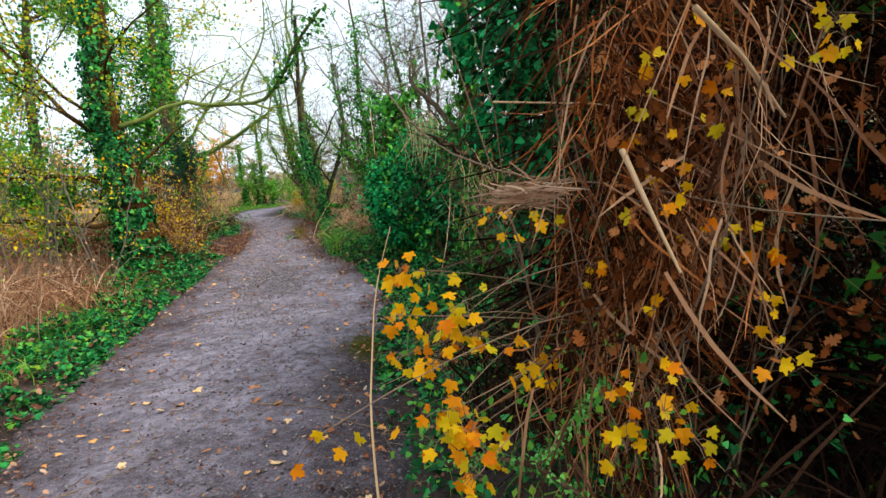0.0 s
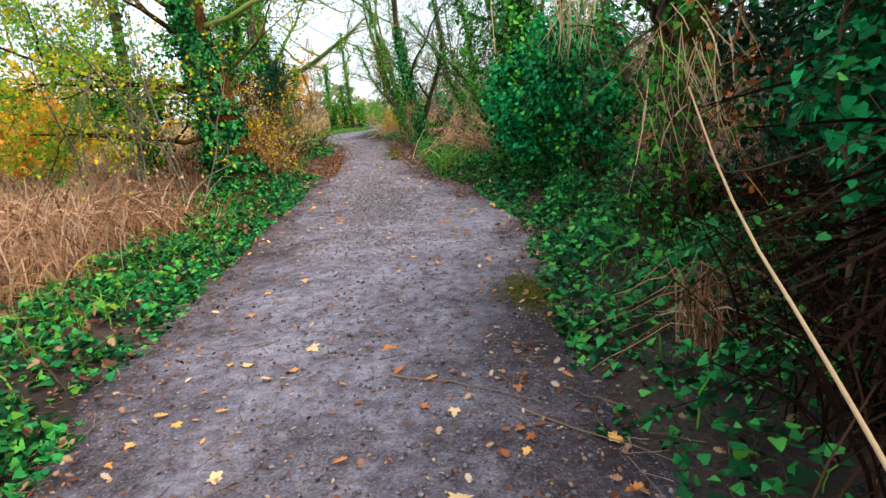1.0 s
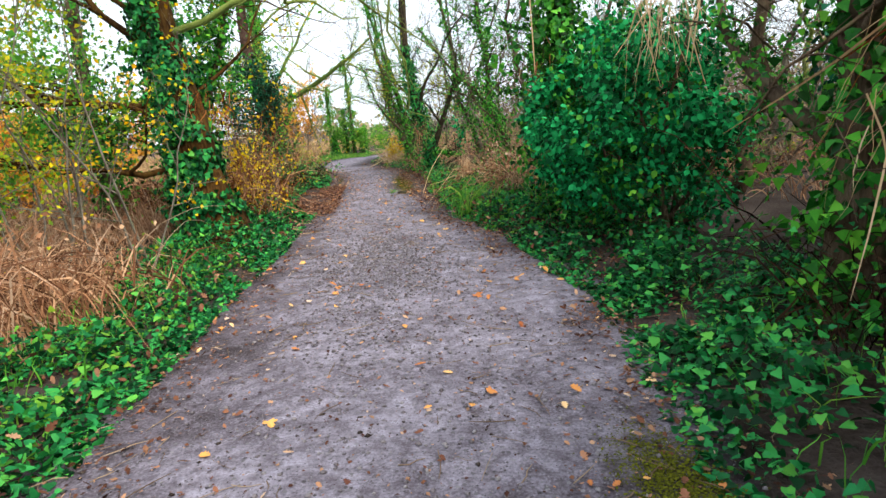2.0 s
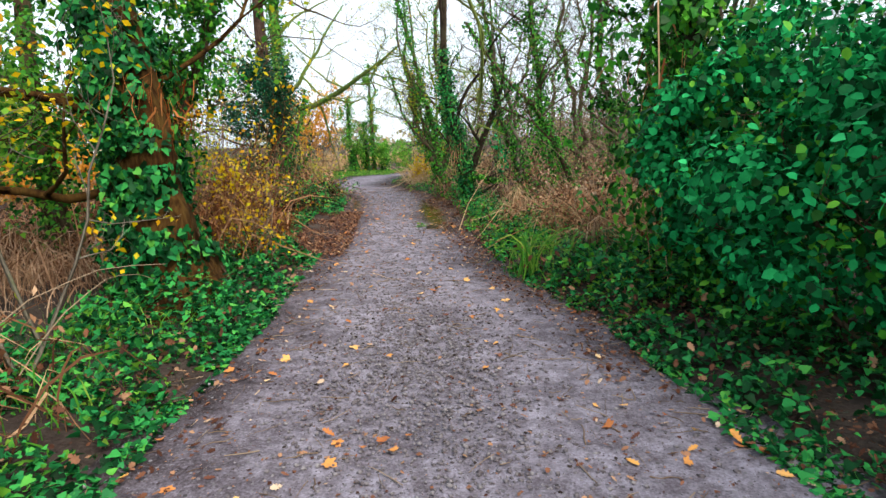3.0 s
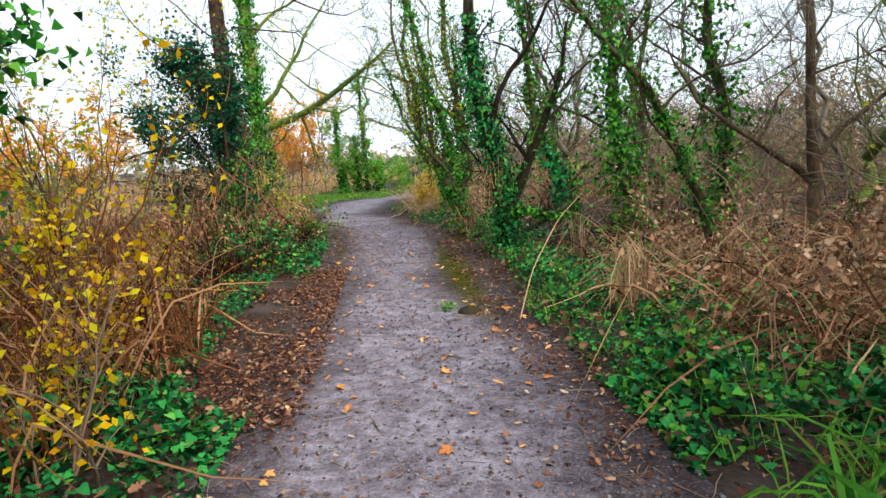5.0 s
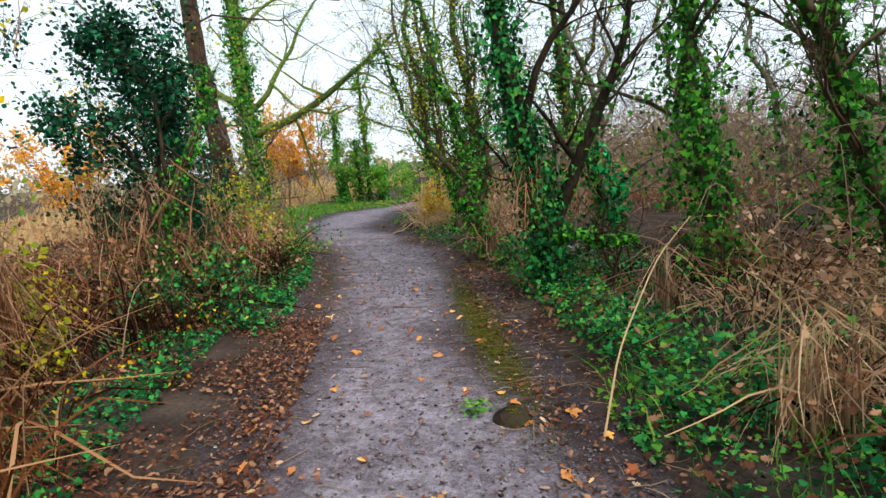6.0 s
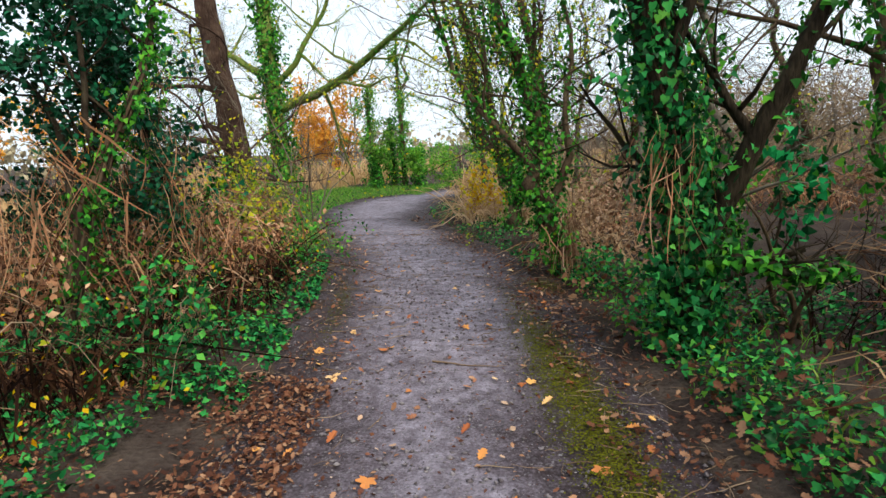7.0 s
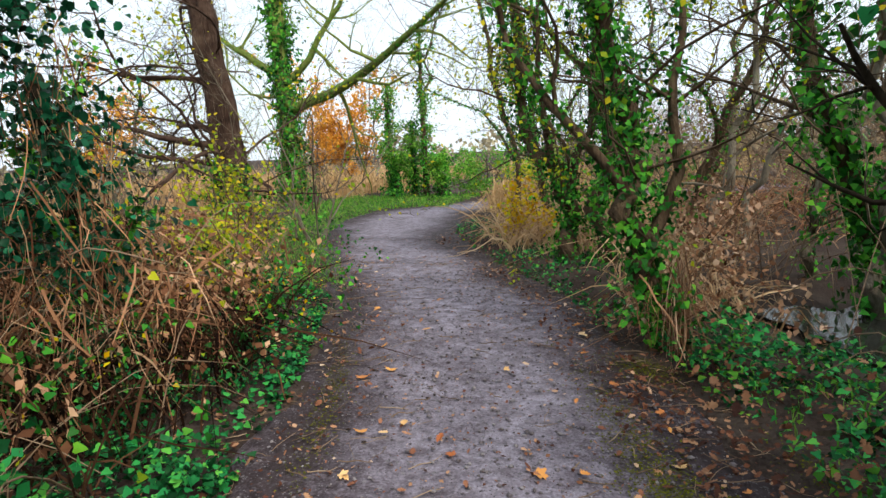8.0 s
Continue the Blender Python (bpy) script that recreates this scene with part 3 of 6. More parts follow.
# leaning ivied oak beside the path, one mossy limb reaching over it
oak = tree((-5.38, 10.75, 0.0), "leaning oak trunk wrapped in green ivy with a bare brown flank", "tree",
           [(0, 0, 0), (-0.05, 0.02, 0.6), (-0.16, 0.05, 1.3), (-0.30, 0.1, 2.2), (-0.42, 0.2, 3.4), (-0.5, 0.4, 5.2), (-0.4, 0.5, 7.5)], 0.30, BARK_RED,
           [(0.42, (0.5, 0.9, 0.5), 3.0, 0.028, 3, (7, 4, 3)), (0.40, (-0.9, -0.3, 0.25), 3.4, 0.042, 3, (8, 5, 3)),
            (0.27, (-0.9, -0.55, 0.05), 2.6, 0.045, 3, (7, 4, 3), dict(up=-0.02)), (0.55, (-0.5, -0.8, 0.6), 3.0, 0.032, 3, (7, 4, 3)),
            (0.60, (0.7, -0.6, 0.6), 3.0, 0.026, 3, (7, 5, 3)), (0.48, (-0.6, -0.2, 0.5), 2.6, 0.05, 3, (8, 5, 3)), (0.75, (-0.3, 0.6, 0.8), 3.0, 0.05, 3, (7, 4, 3)), (0.36, (-0.7, -0.7, 0.35), 3.0, 0.035, 3, (9, 6, 4))],
           13000, [(OVAL, YELLOW_GREEN, 6.0, (0.04, 0.07), 0.09), (OVAL, GREEN_SMALL, 4.2, (0.04, 0.075), 0.13), (OVAL, YELLOW, 1.6, (0.04, 0.07), 0.08)], name="ivied_oak_tree", flare=2.0, ivy_span=(0.0, 0.8), seed=11, puff=0.11, bald=(0.96, 0.16), shape=IVY_NEAR, ivy_size=(0.035, 0.075), ivy_mat=IVY)


def mossy_limb():
    """The crooked limb that reaches from the oak over the path, with hanging twigs."""
    rng = np.random.default_rng(12)
    k = np.linspace(0, 1, 6)
    p = np.array([(-5.62, 10.85, 2.45), (-4.6, 11.0, 2.78), (-3.55, 10.4, 2.58), (-2.8, 9.6, 2.50), (-2.15, 8.6, 2.78), (-1.45, 7.2, 3.0)])
    s = np.linspace(0, 1, 14)
    q = np.stack([np.interp(s, k, p[:, a]) for a in range(3)], -1) + rng.normal(0, 0.02, (14, 3))
    g = Geo()
    limb(rng, g, q, 0.042, 3, (16, 6, 3), 0.9, -0.02, 0.28, 0.35, 0.3)
    part("limb", g, MOSSY, oak, "mossy green limb over the path", smooth=True)
    g = Geo()
    ivy_on(rng, g, q, np.full(14, 0.04), 420, (0.03, 0.06), 0.08, (0.7, 1.0))
    part("ivy", g, IVY_TRUNK, oak, "ivy tuft at the limb's end")


mossy_limb()
# ivied forked tree at the path's edge beyond the maple
tree((0.0, 7.75, 0.0), "dark forked tree trunk thick with ivy", "tree",
     [(0, 0, 0), (0.02, 0.0, 0.8), (0.0, 0.02, 1.6), (-0.08, 0.05, 2.6), (-0.1, 0.1, 4.5)], 0.14, BARK,
     [(0.36, (0.5, 0.2, 0.9), 3.0, 0.08, 2, (6, 4), dict(ivy=900)), (0.30, (-0.8, 0.8, 0.25), 1.5, 0.06, 2, (6, 4), dict(ivy=300)), (0.5, (-0.7, 0.5, 0.5), 2.2, 0.04, 3, (6, 4, 3)), (0.6, (0.6, -0.6, 0.4), 2.2, 0.04, 3, (6, 4, 3)), (0.45, (-0.3, -0.8, 0.4), 1.8, 0.035, 3, (6, 4, 3))],
     2600, name="ivied_tree", seed=12, puff=0.17)
# ivied trees back from the path, leaning
tree((-7.05, 12.75, 0.0), "ivied tree leaning among yellow shrubs", "tree",
     [(0, 0, 0), (0.15, 0, 0.7), (0.40, 0.0, 1.4), (0.75, 0.1, 2.2), (1.1, 0.2, 3.2), (1.2, 0.3, 5.5)], 0.085, BARK,
     bare_limbs(10, 0.28, 0.95, 1.5, 0.03, 5, 3, (6, 4, 3)), 3000, (IVY_LEAF, IVY_TRUNK, 9, (0.04, 0.075), 0.1), name="ivied_tree", seed=13, puff=0.3)
tree((-7.9, 12.3, 0.0), "tall ivied tree behind the oak", "tree",
     [(0, 0, 0), (-0.1, 0, 1.2), (-0.2, 0.1, 2.4), (-0.1, 0.2, 4.0), (0.1, 0.3, 6.0)], 0.12, BARK,
     bare_limbs(14, 0.16, 0.95, 1.7, 0.045, 6, 3, (6, 4, 3)), 2600, (IVY_LEAF, GREEN_SMALL, 10, (0.04, 0.075), 0.1), name="ivied_tree", seed=19, puff=0.3)
# holly with a leaning ivied stem
tree((-7.45, 16.65, 0.0), "holly with a leaning dark stem and glossy dark green crown", "tree",
     [(0, 0, 0), (0.0, 0.05, 0.45), (0.14, 0.15, 0.95), (0.24, 0.3, 1.35), (0.42, 0.45, 1.75), (0.45, 0.6, 2.3)], 0.07, HOLLY_BARK,
     [(0.34, (-0.75, 0.7, 1.25), 1.9, 0.032, 3, (9, 7, 5), dict(rise=0.06, first=0.45)), (0.40, (-0.6, 0.8, 1.1), 1.7, 0.03, 3, (9, 7, 5)), (0.34, (-1.0, 0.4, 1.0), 1.9, 0.03, 3, (9, 7, 5)), (0.5, (-0.4, 0.3, 1.0), 1.6, 0.025, 3, (9, 6, 4)), (0.65, (-0.7, 0.2, 0.5), 1.3, 0.016, 3, (8, 6, 4)), (0.85, (-0.8, 0.1, 0.3), 1.3, 0.016, 3, (8, 6, 4))],
     1500, (HOLLY_LEAF, HOLLY_AND_SHADED_IVY, 6.5, (0.032, 0.055), 0.05), name="holly_tree", tip=0.12, seed=14, puff=0.06, flare=1.3, ivy_size=(0.02, 0.038), shape=IVY_NEAR)
# two tall trees beyond the left verge
tree((-10.5, 23.05, 0.0), "tall bare tree with dark vine-netted bark", "tree",
     [(0, 0, 0), (-0.02, 0, 1.0), (-0.12, 0, 2.2), (-0.34, 0.1, 3.4), (-0.5, 0.2, 5.0), (-0.4, 0.2, 8)], 0.24, VINE_BARK,
     [(0.27, (-0.95, -0.2, 0.2), 3.0, 0.06, 3, (8, 5, 3)), (0.24, (-0.8, -0.5, -0.05), 2.6, 0.045, 3, (8, 5, 3))] + bare_limbs(24, 0.16, 0.95, 3.4, 0.05, 6, 3, (8, 6, 3), 0.35, wig=0.26), 1500, (OVAL, YELLOW_GREEN, 0.8, (0.05, 0.09), 0.08), name="bare_tree", seed=15, ivy_span=(0, 0.24), puff=0.11, group="tall trees by the path", flare=1.2, vines=70, tip=0.5, vine=VINE_BARK)
tree((-13.6, 29.8, 0.0), "tall ivy-clad tree with a mossy limb", "tree",
     [(0, 0, 0), (0.0, 0, 2.0), (-0.10, 0, 4.2), (-0.16, 0.1, 7), (-0.1, 0.2, 11)], 0.26, MOSSY,
     [(0.30, (0.98, -0.22, 0.36), 7.0, 0.15, 3, (10, 6, 3), dict(bark=MOSSY, ivy=900, up=0.02, wig=0.08)), (0.38, (0.8, -0.3, 0.55), 4.6, 0.10, 3, (7, 4, 3), dict(bark=MOSSY, ivy=300)), (0.40, (-0.9, -0.1, 0.5), 3.6, 0.12, 3, (6, 4, 3), dict(bark=MOSSY, ivy=300)),
      (0.22, (0.8, -0.6, 0.1), 2.0, 0.035, 3, (6, 4, 3), dict(bark=MOSSY)), (0.62, (0.5, 0.3, 0.7), 3.4, 0.07, 3, (7, 4, 3)), (0.7, (-0.6, -0.4, 0.6), 3.2, 0.06, 3, (7, 4, 3)), (0.85, (0.2, -0.6, 0.6), 3, 0.05, 3, (7, 4, 3))] + bare_limbs(9, 0.25, 0.8, 4.5, 0.06, 61, 3, (8, 5, 3), 0.4, wig=0.24),
     9000, name="ivied_tree", seed=16, puff=0.2, ivy_size=(0.06, 0.11), group="tall trees by the path", tip=0.5)
# ivied fork on the right with a broken top
tree((-3.98, 17.5, 0.0), "ivied forked trunk with a broken stub and hanging straw", "tree",
     [(0, 0, 0), (-0.02, -0.08, 0.45), (-0.08, -0.2, 0.9), (-0.20, -0.28, 1.4), (-0.36, -0.32, 2.2), (-0.34, -0.3, 3.5), (-0.2, -0.2, 5.5)], 0.115, HOLLY_BARK,
     [(0.19, (0.30, -0.05, 0.95), 2.3, 0.075, 2, (8, 5), dict(wig=0.12, ivy=160, bark=HOLLY_BARK)), (0.22, (1.0, -0.1, 0.45), 0.8, 0.045, 2, (7, 4), dict(ivy=280)), (0.3, (-0.5, 0.5, 0.8), 0.9, 0.03, 2, (7, 4)),
      (0.5, (0.5, -0.2, 0.8), 2.4, 0.04, 3, (6, 4, 3)), (0.6, (-0.4, 0.6, 0.8), 1.8, 0.03, 3, (6, 4, 3)), (0.8, (0.2, -0.5, 0.8), 2.2, 0.03, 3, (6, 4, 3))],
     5200, name="ivied_tree", seed=17, puff=0.11, ivy_span=(0.0, 0.75), ivy_size=(0.024, 0.05), shape=IVY_NEAR, ivy_mat=IVY)
# ivied cluster leaning over the bend
for k, (dx, dy, tx, tz, rad, seed) in enumerate([(-0.05, -0.4, -0.75, 2.6, 0.075, 21), (-0.75, 2.4, -0.9, 3.0, 0.09, 22), (-0.45, 2.3, -0.1, 5.0, 0.09, 23), (0.35, 3.6, 1.5, 3.4, 0.06, 24), (-1.3, 4.6, -0.8, 4.6, 0.05, 27), (-2.1, 6.9, -0.9, 4.6, 0.05, 28)]):
    tree((-4.78 + dx, 19.75 + dy, 0.0), "slender ivied tree in a leaning cluster", "tree",
         [(0, 0, 0), (tx * 0.16, 0.05, tz * 0.25), (tx * 0.5, 0.1, tz * 0.55), (tx * 0.9, 0.2, tz), (tx * 1.1, 0.3, tz * 1.7)], rad, BARK,
         [(0.22, (0.6 - 0.4 * (k % 3), 0.3, 0.9), 2.6, rad * 0.6, 3, (7, 5, 3), dict(ivy=260, wig=0.2)), (0.34, (-0.6 + 0.5 * (k % 2), -0.3, 0.8), 2.2, rad * 0.5, 3, (7, 5, 3), dict(ivy=220, wig=0.2))] + bare_limbs(9, 0.2, 0.95, 1.6, 0.02, seed, 3, (6, 4, 3), 0.8, wig=0.24), (3800, 3600, 3200, 600, 1100, 500)[k], (OVAL, YELLOW_GREEN, (0.6, 0.9, 2.2, 0.8, 2.4, 1.6)[k], (0.03, 0.055), 0.04), name="ivied_tree", seed=seed, puff=0.12, sway=0.16, ivy_size=(0.022, 0.048), shape=IVY_NEAR, group="ivied stems at the bend", flare=1.2, kink=0.7, tip=0.2)
# leaning trunks deeper in the wood
tree((-1.1, 18.3, -0.02), "leaning ivy-wrapped trunk in the wet wood", "tree",
     [(0, 0, 0), (-0.25, -0.1, 0.7), (-0.30, -0.2, 1.5), (-0.55, -0.3, 2.3), (-0.6, -0.3, 3.4), (-0.7, -0.2, 6)], 0.075, BARK,
     bare_limbs(7, 0.35, 0.95, 2.4, 0.03, 8, 3, (6, 4, 3), 0.6), 2200, name="ivied_tree", seed=25, puff=0.24, flare=1.2, kink=0.3, sway=0.12)
tree((-3.15, 20.9, -0.12), "leaning ivied trunk beside dark water", "tree",
     [(0, 0, 0), (-0.05, -0.05, 0.6), (-0.25, -0.1, 1.2), (-0.48, -0.1, 1.9), (-0.68, -0.1, 2.8), (-0.8, -0.1, 5)], 0.085, BARK,
     bare_limbs(8, 0.3, 0.95, 2.2, 0.03, 8, 3, (6, 4, 3), 0.6), 2400, (OVAL, YELLOW_GREEN, 0.7, (0.025, 0.05), 0.03), name="ivied_tree", seed=29, puff=0.15, flare=1.2, kink=0.25, sway=0.12)
tree((-2.5, 17.9, 0.0), "ivied tree above a brown bramble thicket", "tree",
     [(0, 0, 0), (-0.1, 0, 1.0), (-0.15, 0.1, 2.2), (-0.35, 0.1, 3.4), (-0.4, 0.2, 6)], 0.065, BARK,
     bare_limbs(9, 0.3, 0.95, 1.8, 0.03, 9, 3, (6, 4, 3), 0.7), 5600, (OVAL, GREEN_SMALL, 1.4, (0.025, 0.05), 0.03), name="ivied_tree", seed=26, puff=0.30, sway=0.1, ivy_span=(0.0, 0.95), ivy_size=(0.03, 0.06), shape=IVY_NEAR)
tree((-2.0, 15.6, 0.0), "crooked mossy tree leaning over brambles", "tree",
     [(0, 0, 0), (-0.15, 0.0, 0.6), (-0.34, -0.05, 1.15), (-0.55, -0.25, 1.5), (-0.95, -0.6, 1.95), (-1.5, -0.8, 2.8)], 0.045, BARK,
     bare_limbs(9, 0.3, 0.98, 1.5, 0.02, 35, 3, (7, 4, 3), 0.7), 1600, name="ivied_tree", seed=36, puff=0.09, flare=1.3, kink=0.35, sway=0.05, ivy_size=(0.022, 0.045))
tree((-0.8, 16.9, 0.0), "forked bare tree with mossy bark in the wood", "tree",
     [(0, 0, 0), (-0.05, 0, 0.8), (-0.1, 0.05, 1.5), (-0.12, 0.1, 2.6), (-0.1, 0.2, 6)], 0.07, BARK,
     [(0.24, (-0.75, 0.1, 0.9), 2.2, 0.04, 3, (7, 4, 3), dict(up=0.05)), (0.3, (0.5, 0.3, 0.9), 2.4, 0.035, 3, (7, 4, 3))] + bare_limbs(6, 0.4, 0.95, 2.2, 0.03, 37, 3, (6, 4, 3), 0.7), 0, name="bare_tree", seed=38, flare=1.3, kink=0.25)
# slim ivied trees where the path bends away
for x, y, h, seed in ((-10.5, 31.8, 4.6, 31), (-11.55, 31.8, 3.2, 32), (-11.0, 32.2, 2.2, 33), (-11.3, 31.5, 1.2, 34), (-9.9, 31.4, 1.2, 39)):
    tree((x, y, 0.0), "slim ivied tree at the bend of the path", "tree", [(0, 0, 0), (0.03, 0, h * 0.3), (-0.04, 0, h * 0.65), (0.0, 0, h)], 0.08, BARK,
         bare_limbs(5, 0.2, 0.8, 0.6, 0.015, seed, 2, (6, 4), 1.2), 1700, (IVY_LEAF, GREEN_SMALL, 8, (0.045, 0.08), 0.08), name="ivied_tree", seed=seed, puff=0.17, group="slim ivied trees at the bend", flare=1.2)


def bush(at, radii, label, shape, mat, count, size, seed, name="bush", clumps=30, stems=14, group="", lift=0.0, shell=0.5, lobes=(), lump=(0.22, 0.48), accent=None):
    rng = np.random.default_rng(seed)
    top = thing(name, at, label, "bush", group)
    c = np.array((at[0], at[1], radii[2] * 0.98 + lift))
    for _ in range(stems):
        g = Geo()
        goal = c + unit(rng.normal(0, 1, 3)) * np.array(radii) * 0.9
        start = np.array([at[0], at[1], -0.03]) + np.append(rng.normal(0, 0.12, 2), 0)
        limb(rng, g, wander(rng, start, goal - start, np.linalg.norm(goal - start), 0.15, 0.0, 8), 0.022, 2, (6, 4), 0.9, 0.0, 0.35)
        part("branch", g, BARK, top, smooth=True)
    g = Geo()
    cloud(rng, g, shape, c, radii, count, size, clumps, shell, lump=lump)
    for off, rad, share in lobes:
        cloud(rng, g, shape, c + np.array(off), rad, int(count * share), size, clumps, shell, lump=lump)
    part("foliage", g, mat, top)
    if accent:
        g = Geo()
        for off, rad, share in (((0, 0, 0), radii, 1.0), *lobes):
            cloud(rng, g, shape, c + np.array(off), np.array(rad) * 1.04, int(accent[1] * share), size, clumps, 0.8, lump=lump)
        part("young_foliage", g, accent[0], top, "paler young leaves")
    return top


bush((-0.62, 10.0, 0.0), (0.92, 0.90, 1.08), "rounded evergreen bush with glossy teal-green leaves", BROAD_LEAF, HOLLY, 9500, (0.032, 0.075), 41, "evergreen_bush", 95, 18, shell=0.35, lump=(0.09, 0.27), lobes=(((-0.45, 1.0, 0.02), (0.66, 0.8, 1.1), 0.75), ((0.1, 0.9, 0.25), (0.8, 0.9, 1.0), 0.35)), accent=(IVY_TRUNK, 1100))
tree((-1.22, 11.85, 0.0), "broken trunk smothered in broad-leaved ivy beside the bush", "tree",
     [(0, 0, 0), (-0.05, 0, 0.6), (-0.12, -0.05, 1.3), (-0.08, 0.0, 2.0), (-0.1, 0, 2.7)], 0.13, HOLLY_BARK, bare_limbs(7, 0.3, 0.98, 0.7, 0.02, 401, 2, (6, 4), 0.5, ivy=160), 5200,
     name="ivied_snag", seed=402, puff=0.42, ivy_size=(0.04, 0.085), shape=IVY_NEAR, ivy_mat=IVY_TRUNK, tip=0.7)
tree((-7.95, 18.25, 0.0), "dark ivied snag hung with dead straw on the verge", "tree",
     [(0, 0, 0), (0.05, 0, 0.4), (-0.05, 0.05, 0.9), (-0.16, 0.0, 1.4), (-0.2, 0, 1.75)], 0.06, HOLLY_BARK, bare_limbs(6, 0.3, 0.8, 0.7, 0.016, 403, 2, (7, 5), 0.3, ivy=60), 1700,
     name="ivied_snag", seed=404, puff=0.24, ivy_size=(0.03, 0.06), shape=IVY_NEAR, ivy_mat=HOLLY_AND_SHADED_IVY, tip=0.6)
# Thickets in the darker leaf have their shade painted into the colour.
bush((1.3, 8.6, 0.0), (0.9, 1.6, 1.5), "dense ivy-grown thicket behind the forked tree, leaves darkened as shade", IVY_NEAR, HOLLY_AND_SHADED_IVY, 6500, (0.04, 0.08), 42, "ivy_thicket", 40, 12)
bush((0.40, 5.25, 0.0), (0.55, 0.75, 1.55), "tall dark ivy thicket at the path's edge", IVY_NEAR, HOLLY, 11000, (0.032, 0.06), 43, "ivy_thicket", 90, 12, lift=0.6, lump=(0.10, 0.30))
bush((1.7, 6.6, 0.0), (0.9, 1.2, 1.7), "ivy thicket in the wood, shade put into its leaf colour", IVY_NEAR, HOLLY_AND_SHADED_IVY, 4500, (0.04, 0.07), 44, "ivy_thicket", 30, 10)
bush((2.2, 4.2, 0.0), (0.9, 1.6, 1.9), "deep ivy thicket beside the start, shade put into its leaf colour", IVY_NEAR, HOLLY_AND_SHADED_IVY, 5500, (0.035, 0.065), 46, "ivy_thicket", 34, 10)
# Added out of view behind the start to cut light on the thicket.
bush((1.6, 0.6, 0.0), (0.9, 1.2, 1.9), "unseen ivy thicket added behind the start to block light", IVY_NEAR, HOLLY_AND_SHADED_IVY, 3000, (0.05, 0.08), 47, "ivy_thicket", 30, 10)
bush((-3.45, 17.75, 0.0), (0.2, 0.2, 0.55), "young blue-green sapling in the brambles", IVY_NEAR, HOLLY, 170, (0.035, 0.06), 45, "sapling", 10, 4, lift=0.35)
bush((-9.0, 32.3, 0.0), (1.0, 0.7, 0.7), "low ivy hedge where the path bends out of sight", OVAL, GREEN_SMALL, 2600, (0.05, 0.09), 48, "ivy_thicket", 26, 6)
bush((-7.4, 31.6, 0.0), (0.9, 0.6, 0.55), "low tangled olive hedge beyond the bend", OVAL, YELLOW_GREEN, 1600, (0.05, 0.09), 49, "ivy_thicket", 26, 6)


for k, (x, y, rx, ry, rz) in enumerate([(-7.55, 17.7, 0.45, 0.6, 0.26), (-7.95, 18.7, 0.5, 0.7, 0.30), (-8.35, 19.7, 0.5, 0.7, 0.28), (-8.2, 17.6, 0.5, 0.6, 0.42)]):
    bush((x, y, 0.0), (rx, ry, rz), "low dark ivy and bramble mound on the verge", IVY_NEAR, IVY, 650, (0.018, 0.036), 240 + k, "bramble_mound", 26, 5, group="bramble mounds on the verge", shell=0.3)
# Trees added mostly out of view; their crowns block sky on this side.
for k, (x, y, h) in enumerate([(1.7, 3.4, 5.5), (2.3, 7.0, 6.0), (4.8, 12.6, 6.0), (2.0, 0.2, 5.5), (3.8, 9.6, 6.5)]):
    tree((x, y, 0.0), "added ivy-smothered tree that blocks sky over the thicket", "tree", [(0, 0, 0), (-0.1, 0.1, 1.5), (-0.25, 0.0, 3.2), (-0.3, 0.1, h)], 0.14, BARK,
         bare_limbs(11, 0.4, 0.98, 2.0, 0.05, 300 + k, 2, (7, 6), 0.5), 2000, (OVAL, IVY_TRUNK, 5, (0.09, 0.15), 0.18), name="ivied_tree", seed=310 + k, puff=0.3, group="ivied trees over the thicket")


def leafy_shrub(at, height, spread, stems, label, mat, per, size, seed, name="shrub", shape=OVAL, bark=TWIG, group="", levels=2, kids=(9, 6)):
    """A shrub of thin stems from one foot with small leaves on its twigs."""
    rng = np.random.default_rng(seed)
    top = thing(name, at, label, "shrub", group)
    tips = []
    for _ in range(stems):
        g = Geo()
        a = rng.uniform(0, 6.283)
        way = (np.cos(a) * spread, np.sin(a) * spread, 1)
        s = np.array(at) + [rng.normal(0, 0.15), rng.normal(0, 0.15), -0.03]
        limb(rng, g, wander(rng, s, way, height * rng.uniform(0.6, 1.1), 0.14, 0.04, 9), 0.010 + 0.003 * height * rng.uniform(0.5, 1), levels, kids, 0.7, 0.06, 0.4, 0.2, 0.22, tips)
        part("stem", g, bark, top, smooth=True)
    if per:
        g = Geo()
        crown(rng, g, shape, tips, per, size, 0.04)
        part("foliage", g, mat, top)
    return top


leafy_shrub((-6.35, 13.15, 0.0), 1.8, 0.16, 10, "thin-stemmed shrub with small yellow autumn leaves", YELLOW, 1.1, (0.04, 0.07), 51, group="yellow shrubs", kids=(10, 6), bark=THICKET)
leafy_shrub((-7.65, 14.75, 0.0), 3.3, 0.13, 8, "thin-stemmed shrub with small yellow-green leaves", YELLOW_GREEN, 3.0, (0.035, 0.06), 52, group="yellow shrubs")
leafy_shrub((-5.45, 12.2, 0.0), 0.9, 0.5, 7, "low yellow-leaved bramble shrub", YELLOW, 0.7, (0.035, 0.06), 53, group="yellow shrubs")
leafy_shrub((-6.15, 13.2, 0.0), 0.9, 0.5, 8, "low yellow-leaved bramble shrub on the verge", YELLOW, 0.6, (0.03, 0.055), 54, group="yellow shrubs")
